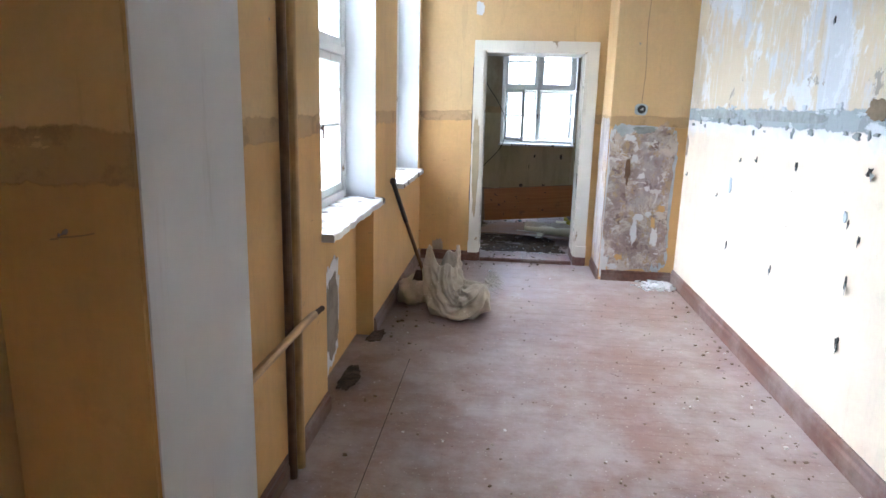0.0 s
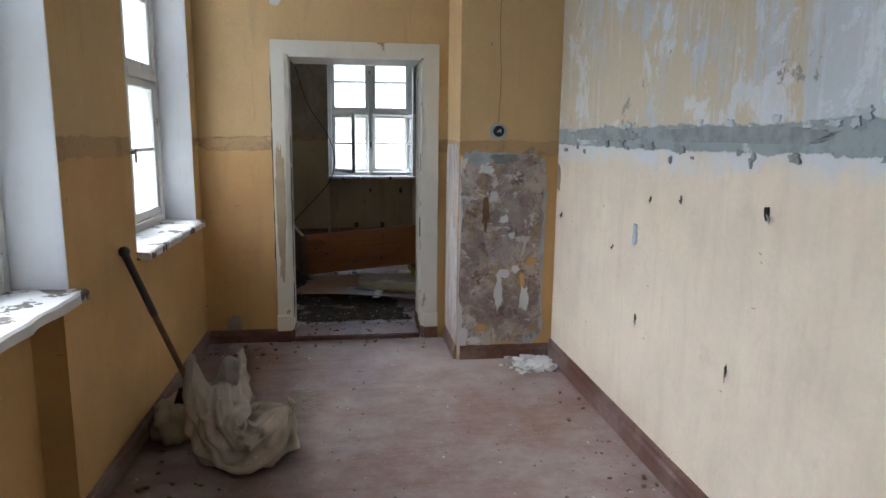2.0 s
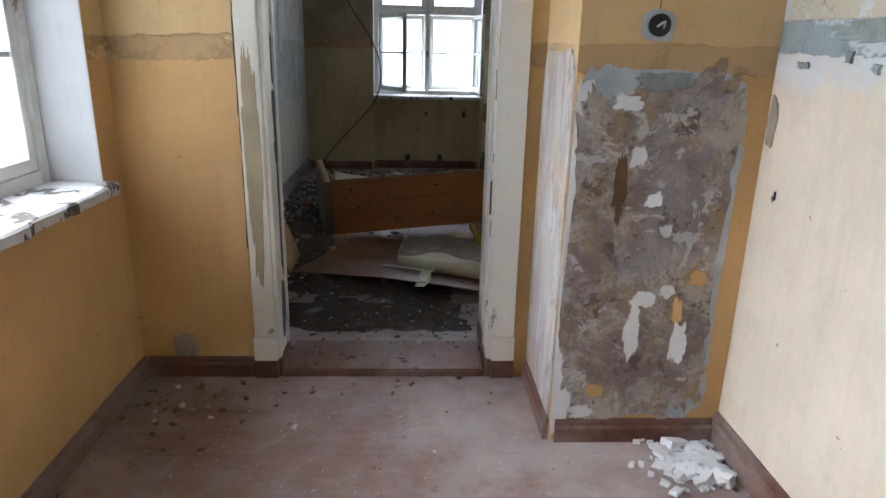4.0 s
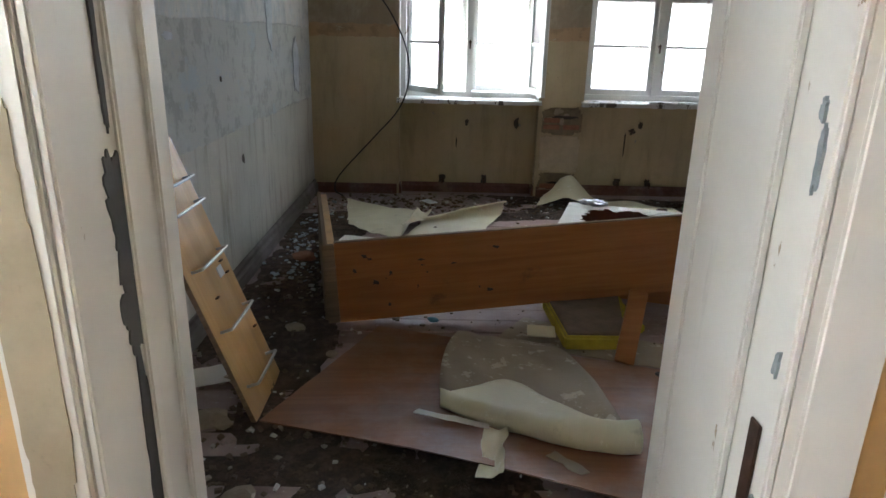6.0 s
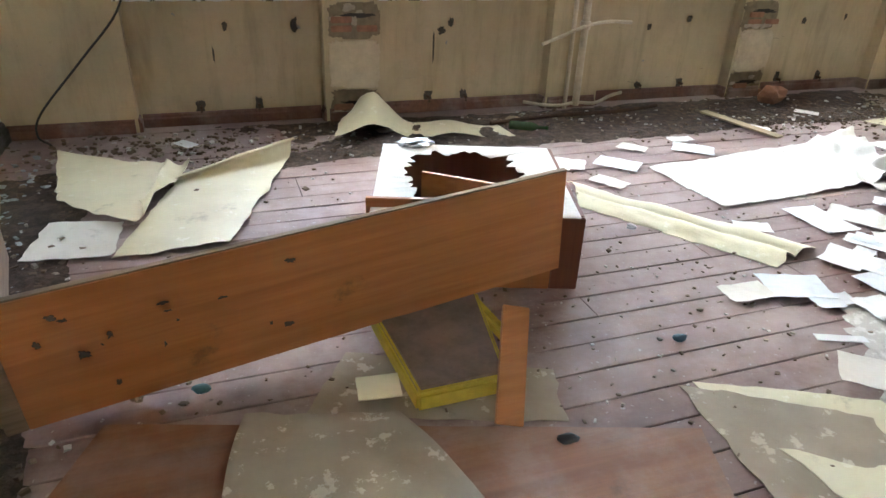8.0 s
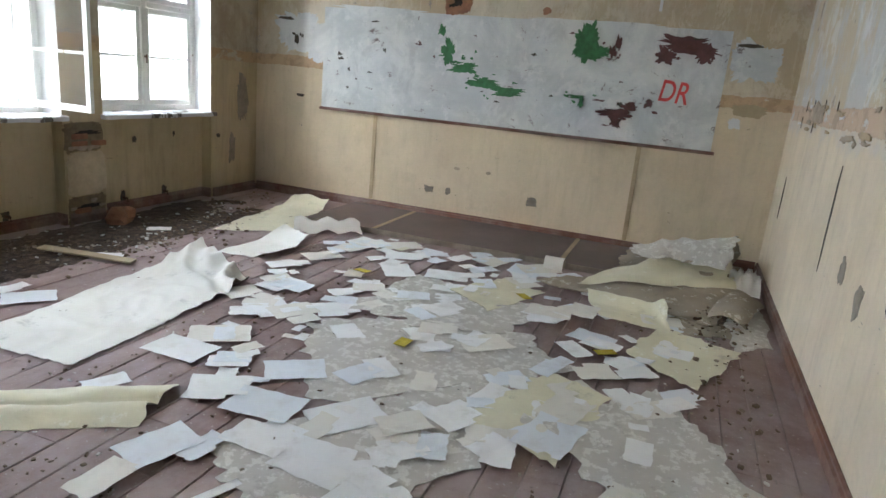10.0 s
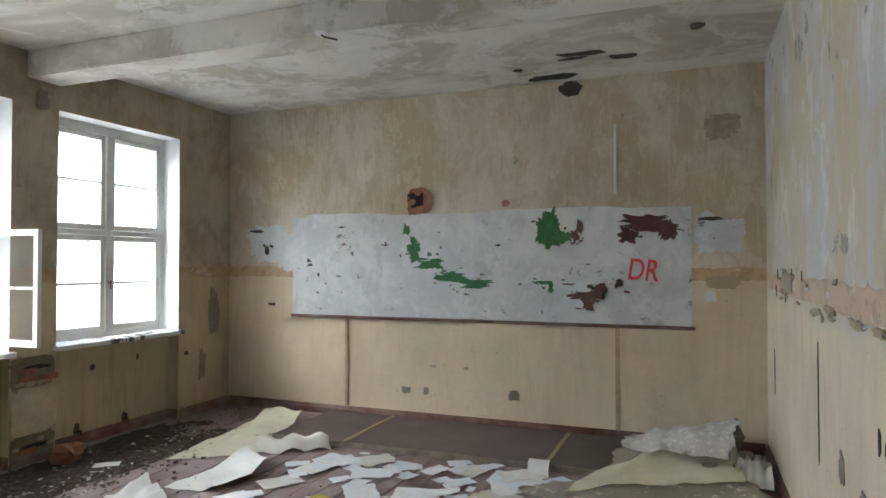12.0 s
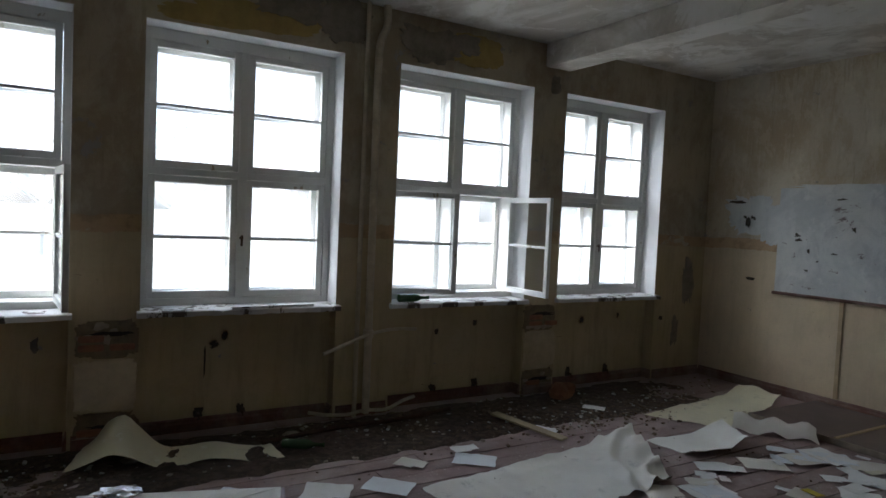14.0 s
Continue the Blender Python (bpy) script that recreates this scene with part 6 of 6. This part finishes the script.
structure("floor_seam", boxes((-0.502, 2.5, -0.001, -0.499, 4.1, 0.001)), M_dark, "dark seam along the corridor floor", "floor seam")
for x, y, w, h, s in ((-0.80, 3.75, 0.10, 0.34, 1), (-0.79, 4.46, 0.10, 0.22, 2)):
    blotch("rotten_spot", walls["floor_corridor"], M_dirt, (x, y, 0.001), X, Y, w, h, 800 + s, 0.4, 0.004)

for i, (x, y) in enumerate(((-0.55, 7.65), (-0.62, 7.95), (-0.66, 8.55), (-0.25, 11.4), (0.2, 11.75))):
    drop_paper(x, y, i * 2, i * 51.0 + 13, 0.012 + 0.002 * (i % 3), 0.0, 0.8)
sheet("crumpled_sheet", "crumpled dirty paper at the foot of the damp wall", "paper", ((-0.74, 7.5), (-0.5, 7.42), (-0.42, 7.7), (-0.7, 7.8)), (M_lino_w, M_lino_g), 16, 16, 0.04, 51, shape=lambda u, v: (0, 0, 0.09 * (1 - min(1.0, abs(noise.noise(Vector((u * 3, v * 3, 7.0)))) * 2.5))), ragged=0.05)
fp = bmesh.new()
tube(fp, smooth_path([(2.35, 11.72, 0.03), (2.9, 11.80, 0.035), (3.5, 11.82, 0.03), (3.95, 11.9, 0.035)]), 0.016, 8)
tagged(part("loose_pipe", fp, M_iron), "rusty pipe lying in the dirt under the windows", "pipe")
tagged(part("wooden_slat", boxes((0, -0.045, 0, 0.7, 0.045, 0.014), bevel=0.003, m=pose(4.22, 11.64, 0.035, 0, 2, -76)), M_peel), "pale wooden slat lying in the rubble", "slat")
tagged(part("wooden_slat", boxes((0, -0.03, 0, 0.62, 0.03, 0.012), bevel=0.002, m=pose(2.2, YW - 0.03, SILL + 0.004, 0, 0, 3)), M_sill), "peeling white slat lying on the window sill", "slat")
M_green_glass = plain("dull_green_glass", (0.05, 0.11, 0.04), 0.2, 0, 0.3, 8)
for x, y, z, turn, lab in ((3.56, YW + 0.02, SILL + 0.004, 88, "dull green bottle lying on the window sill"), (2.46, 11.62, 0.01, 60, "dull green bottle lying in the dirt")):
    bm = bmesh.new()
    prof = ((0.0, 0.0), (0.030, 0.0), (0.034, 0.01), (0.034, 0.16), (0.026, 0.19), (0.013, 0.215), (0.012, 0.27), (0.015, 0.272), (0.015, 0.285), (0.0, 0.285))
    m = pose(x, y, z + 0.034, 90, 0, turn)
    rings = [[bm.verts.new(m @ Vector((math.cos(a * 0.3927) * rr, math.sin(a * 0.3927) * rr, hh))) for a in range(16)] for rr, hh in prof[1:-1]]
    for u, v in zip(rings, rings[1:]):
        for a in range(16):
            bm.faces.new((u[a], u[(a + 1) % 16], v[(a + 1) % 16], v[a]))
    bm.faces.new(rings[0][::-1])
    bm.faces.new(rings[-1])
    tagged(part("bottle", bm, M_green_glass, smooth=True), lab, "bottle")

# ---- rubble ----
def crumbs(name, spots, seed, mat, label):
    """Broken bits, each a jittered small block; spots: (x, y, spread x, spread y, how many, size)."""
    r = random.Random(seed)
    verts, faces = [], []
    for x, y, sx, sy, n, size in spots:
        for _ in range(n):
            s = size * r.uniform(0.35, 1.3)
            px, py = r.gauss(x, sx), r.gauss(y, sy)
            if not ((-0.80 if py < 7.25 else -0.88) < px < 7.30 and py < 12.10) or (py < 6.85 and px > 1.57) or (6.30 < py < 6.85 and px > 0.9) or (py < 7.25 and py > 6.75 and not -0.15 < px < 0.7 and px < 1.0) or (px > 1 and 6.3 < py < 6.7):
                continue
            a, b, c = s, s * r.uniform(0.4, 0.9), s * r.uniform(0.15, 0.5)
            rot = Euler((r.uniform(-0.3, 0.3), r.uniform(-0.3, 0.3), r.uniform(0, 6.28))).to_matrix()
            k = len(verts)
            zz = 0.003 if not (6.8 < py < 7.21) else 0.037
            for dx, dy, dz in ((-1, -1, 0), (1, -1, 0), (1, 1, 0), (-1, 1, 0), (-1, -1, 1), (1, -1, 1), (1, 1, 1), (-1, 1, 1)):
                f = 0.5 * r.uniform(0.6, 1.1)
                v = rot @ Vector((dx * a * f, dy * b * f, dz * c))
                verts.append((px + v.x, py + v.y, max(0.0, zz + v.z)))
            faces += [tuple(k + i for i in q) for q in ((3, 2, 1, 0), (4, 5, 6, 7), (0, 1, 5, 4), (1, 2, 6, 5), (2, 3, 7, 6), (3, 0, 4, 7))]
    me = bpy.data.meshes.new(name)
    me.from_pydata(verts, [], faces)
    me.materials.append(mat)
    return tagged(new(name, me), label, "rubble", kind="stuff")


crumbs("plaster_crumbs", ((0.4, 4.0, 0.6, 1.6, 260, 0.012), (1.2, 3.6, 0.3, 1.2, 150, 0.014), (1.5, 4.5, 0.08, 1.2, 80, 0.02), (-0.6, 6.6, 0.15, 0.15, 50, 0.03), (0.3, 6.9, 0.3, 0.2, 40, 0.025), (-0.65, 4.3, 0.12, 0.8, 40, 0.02)), 1, M_rubble, "plaster crumbs scattered over the corridor floor")
crumbs("plaster_pile", ((1.45, 6.12, 0.09, 0.07, 150, 0.04), (1.50, 6.1, 0.06, 0.06, 40, 0.07)), 2, M_plaster, "small pile of broken plaster at the chimney breast")
crumbs("room_crumbs", ((0.3, 7.6, 0.5, 0.3, 320, 0.018), (-0.3, 8.2, 0.3, 0.6, 300, 0.022), (-0.55, 9.6, 0.16, 0.9, 600, 0.028), (0.1, 11.6, 0.6, 0.3, 500, 0.03), (0.9, 9.6, 1.2, 0.7, 260, 0.015), (3.2, 11.7, 1.8, 0.22, 1100, 0.028), (5.2, 11.5, 0.6, 0.28, 900, 0.03), (3.5, 9.5, 1.6, 1.2, 900, 0.016), (6.3, 7.2, 0.6, 0.3, 400, 0.03), (5.0, 7.1, 1.2, 0.2, 300, 0.025), (1.8, 9.0, 0.6, 0.6, 120, 0.014)), 3, M_rubble, "plaster and dirt crumbs scattered over the room floor")
crumbs("glass_shards", ((-0.68, 10.7, 0.07, 0.4, 110, 0.032), (-0.6, 10.2, 0.10, 0.2, 40, 0.026)), 4, M_grey_coat, "pale broken glass and plaster flakes by the damp wall")
for i, (x, y, s) in enumerate(((-0.45, 9.05, 0.09), (-0.22, 8.78, 0.05), (-0.55, 8.55, 0.12), (-0.6, 8.2, 0.14), (-0.35, 7.75, 0.10), (-0.62, 10.15, 0.12), (1.55, 11.75, 0.10), (2.6, 11.85, 0.10))):
    bm = bmesh.new()
    bmesh.ops.create_icosphere(bm, subdivisions=2, radius=s * 0.5)
    for v in bm.verts:
        v.co = Vector((v.co.x * 1.2, v.co.y, v.co.z * 0.45)) * (1 + 0.7 * noise.noise(v.co * 18 + Vector((i * 5, 0, 0))))
    bmesh.ops.translate(bm, verts=bm.verts, vec=(x, y, s * 0.15))
    tagged(part("plaster_lump", bm, M_brick if i == 5 else M_mortar), "broken lump of plaster lying in the dirt", "rubble", "plaster lumps on the floor")


def dirt_strip(name, x0, x1, y0, y1, high, seed, label, cover=0.30):
    nx, ny = max(8, int((x1 - x0) * 26)), max(8, int((y1 - y0) * 26))
    verts, faces = [], []
    for j in range(ny + 1):
        for i in range(nx + 1):
            u, v = i / nx, j / ny
            p = Vector((x0 + (x1 - x0) * u, y0 + (y1 - y0) * v, seed))
            edge = min(u, 1 - u, v, 1 - v) * 2
            h = noise.noise(p * 1.7) * 0.6 + noise.noise(p * 6) * 0.35 + noise.noise(p * 17) * 0.2
            verts.append((p.x, p.y, max(-0.015, high * (h * 0.9 + cover - 1.3 * max(0.0, 1 - edge / 0.4)))))
    for j in range(ny):
        for i in range(nx):
            k = j * (nx + 1) + i
            faces.append((k, k + 1, k + nx + 2, k + nx + 1))
    me = bpy.data.meshes.new(name)
    me.from_pydata(verts, [], faces)
    me.materials.append(M_dirt)
    return tagged(new(name, me), label, "dirt", kind="stuff")


dirt_strip("dirt_drift", XL - 0.2, -0.12, 7.9, 12.1, 0.024, 3.0, "dark dirt and rubble drifted along the damp wall")
dirt_strip("dirt_drift", -0.1, 7.3, 11.1, 12.25, 0.026, 8.0, "brown dirt and rubble along the window wall", 0.36)
dirt_strip("dirt_drift", XL - 0.1, 0.95, 7.1, 8.5, 0.013, 14.0, "dark dirt trodden over the boards inside the doorway", 0.20)
dirt_strip("dirt_drift", 5.0, 7.3, 6.75, 7.3, 0.02, 5.0, "dirt in the corner of the room")

# ---- outside ----
M_ground = plain("pale_winter_grass", (0.34, 0.32, 0.24), 0.95, 0, 0.4, 0.6)
M_bark = plain("pale_birch_bark", (0.52, 0.50, 0.47), 0.9)
M_leaf = plain("pale_green_leaves", (0.20, 0.22, 0.13), 0.8)
M_render = plain("pinkish_house_render", (0.60, 0.53, 0.48), 0.9, 0, 0.2, 2)
M_roof = plain("faded_tile_roof", (0.55, 0.47, 0.42), 0.9)
bm = bmesh.new()
add_box(bm, -400, -400, -0.9, 400, 400, -0.6)
structure("ground", bm, M_ground, "pale winter grass round the building", "ground")


def tree(x, y, h, seed):
    r = random.Random(seed)
    ob = thing("tree", "bare young birch tree with a few pale leaves outside", "tree", pose(x, y, -0.6), "trees outside the windows")
    bm = bmesh.new()
    tube(bm, [(0, 0, 0), (0.1, 0.05, h * 0.4), (0.0, 0.1, h * 0.75), (0.1, 0, h)], 0.14, 8, 0.02)
    tips = []
    for i in range(26):
        z = h * r.uniform(0.25, 0.95)
        a = r.uniform(0, 6.28)
        l = (h - z) * 0.5 + 0.5
        p1 = Vector((math.cos(a) * l * 0.5, math.sin(a) * l * 0.5, z + l * 0.35))
        p2 = Vector((math.cos(a) * l, math.sin(a) * l, z + l * 0.8))
        tube(bm, [(0.03, 0.03, z), p1, p2], 0.035, 5, 0.006)
        tips += [p1, p2]
        for _ in range(3):
            b = a + r.uniform(-1, 1)
            p3 = p1 + Vector((math.cos(b), math.sin(b), r.uniform(0.3, 1.0))) * l * 0.4
            tube(bm, [p1, p3], 0.014, 4, 0.004)
            tips.append(p3)
    part("trunk", bm, M_bark, ob)
    verts, faces = [], []
    for p in tips:
        for _ in range(12):
            c = p + Vector((r.gauss(0, 0.25), r.gauss(0, 0.25), r.gauss(0, 0.25)))
            k = len(verts)
            d1 = Vector((r.uniform(-1, 1), r.uniform(-1, 1), r.uniform(-1, 1))) * 0.06
            d2 = Vector((r.uniform(-1, 1), r.uniform(-1, 1), r.uniform(-1, 1))) * 0.04
            verts += [tuple(c - d1), tuple(c + d2), tuple(c + d1), tuple(c - d2)]
            faces.append((k, k + 1, k + 2, k + 3))
    me = bpy.data.meshes.new("crown")
    me.from_pydata(verts, [], faces)
    me.materials.append(M_leaf)
    new("crown", me).parent = ob


for i, (x, y, h) in enumerate(((0.5, 38, 6.5), (6, 42, 7), (12.5, 40, 6), (21, 45, 7), (28, 42, 6.5), (-6.5, 40, 7.5), (-30, 9, 7), (-34, 16, 8), (38, 50, 7), (-33, 2, 7))):
    tree(x, y, h, 900 + i)
house = thing("house", "distant pinkish rendered house with a grey pitched roof", "house", pose(15, 52, -0.6))
part("wall", boxes((0, 0, 0, 16, 8, 4.6)), M_render, house)
bm = bmesh.new()
vs = [bm.verts.new(p) for p in ((-0.4, -0.4, 4.6), (16.4, -0.4, 4.6), (16.4, 8.4, 4.6), (-0.4, 8.4, 4.6), (-0.4, 4, 8), (16.4, 4, 8))]
for f in ((0, 1, 5, 4), (2, 3, 4, 5), (1, 2, 5), (3, 0, 4), (3, 2, 1, 0)):
    bm.faces.new([vs[i] for i in f])
part("roof", bm, M_roof, house)
for i in range(5):
    part("house_window", boxes((1.2 + 3 * i, -0.03, 1.3, 2.4 + 3 * i, 0.0, 2.9), bevel=0.01), M_roof, house)

# ---- floorboards ----
def floorboards(parent, x0, x1, y0, y1, width, mat, seed, pieces, gap=0.004, jitter=0.0015, c=0.003):
    r = random.Random(seed)
    rows = int(round((y1 - y0) / width))
    wd = (y1 - y0) / rows
    cache = {}
    for j in range(rows):
        cuts = [x0, x1]
        if pieces > 1:
            base = [x0 + (x1 - x0) * k / pieces for k in range(1, pieces)]
            cuts = [x0] + [c + r.choice((-1.1, -0.6, 0.0, 0.5, 1.0)) * 0.6 for c in base] + [x1]
        for a, b in zip(cuts, cuts[1:]):
            key = round(b - a, 3)
            if key not in cache:
                bm = bmesh.new()
                L, W = key - 0.003, wd - gap
                lo = [bm.verts.new(p) for p in ((0, 0, -0.019), (L, 0, -0.019), (L, W, -0.019), (0, W, -0.019))]
                md = [bm.verts.new(p) for p in ((0, 0, -c), (L, 0, -c), (L, W, -c), (0, W, -c))]
                hi = [bm.verts.new(p) for p in ((c, c, 0), (L - c, c, 0), (L - c, W - c, 0), (c, W - c, 0))]
                bm.faces.new(hi)
                for u, v in ((lo, md), (md, hi)):
                    for i in range(4):
                        bm.faces.new((u[i], u[(i + 1) % 4], v[(i + 1) % 4], v[i]))
                cache[key] = mesh_of("floorboard", bm, mat)
            ob = new("floorboard", cache[key])
            ob.parent = parent
            ob.matrix_basis = pose(a, y0 + j * wd, r.uniform(-jitter, jitter), 0, 0, 0)


floorboards(walls["floor_corridor"], XL, XC, -1.5, YD0 - 0.02, 0.15, M_floor_c, 1, 1, 0.0006, 0.0003, 0.0008)
floorboards(walls["floor_room"], XS, XR, YD1 - 0.01, YW + NICHE, 0.15, M_floor_r, 2, 4, 0.004, 0.002)
floorboards(walls["floor_room"], 0.95, XR, YN, YD1 - 0.01, 0.15, M_floor_r, 3, 3, 0.004, 0.002)
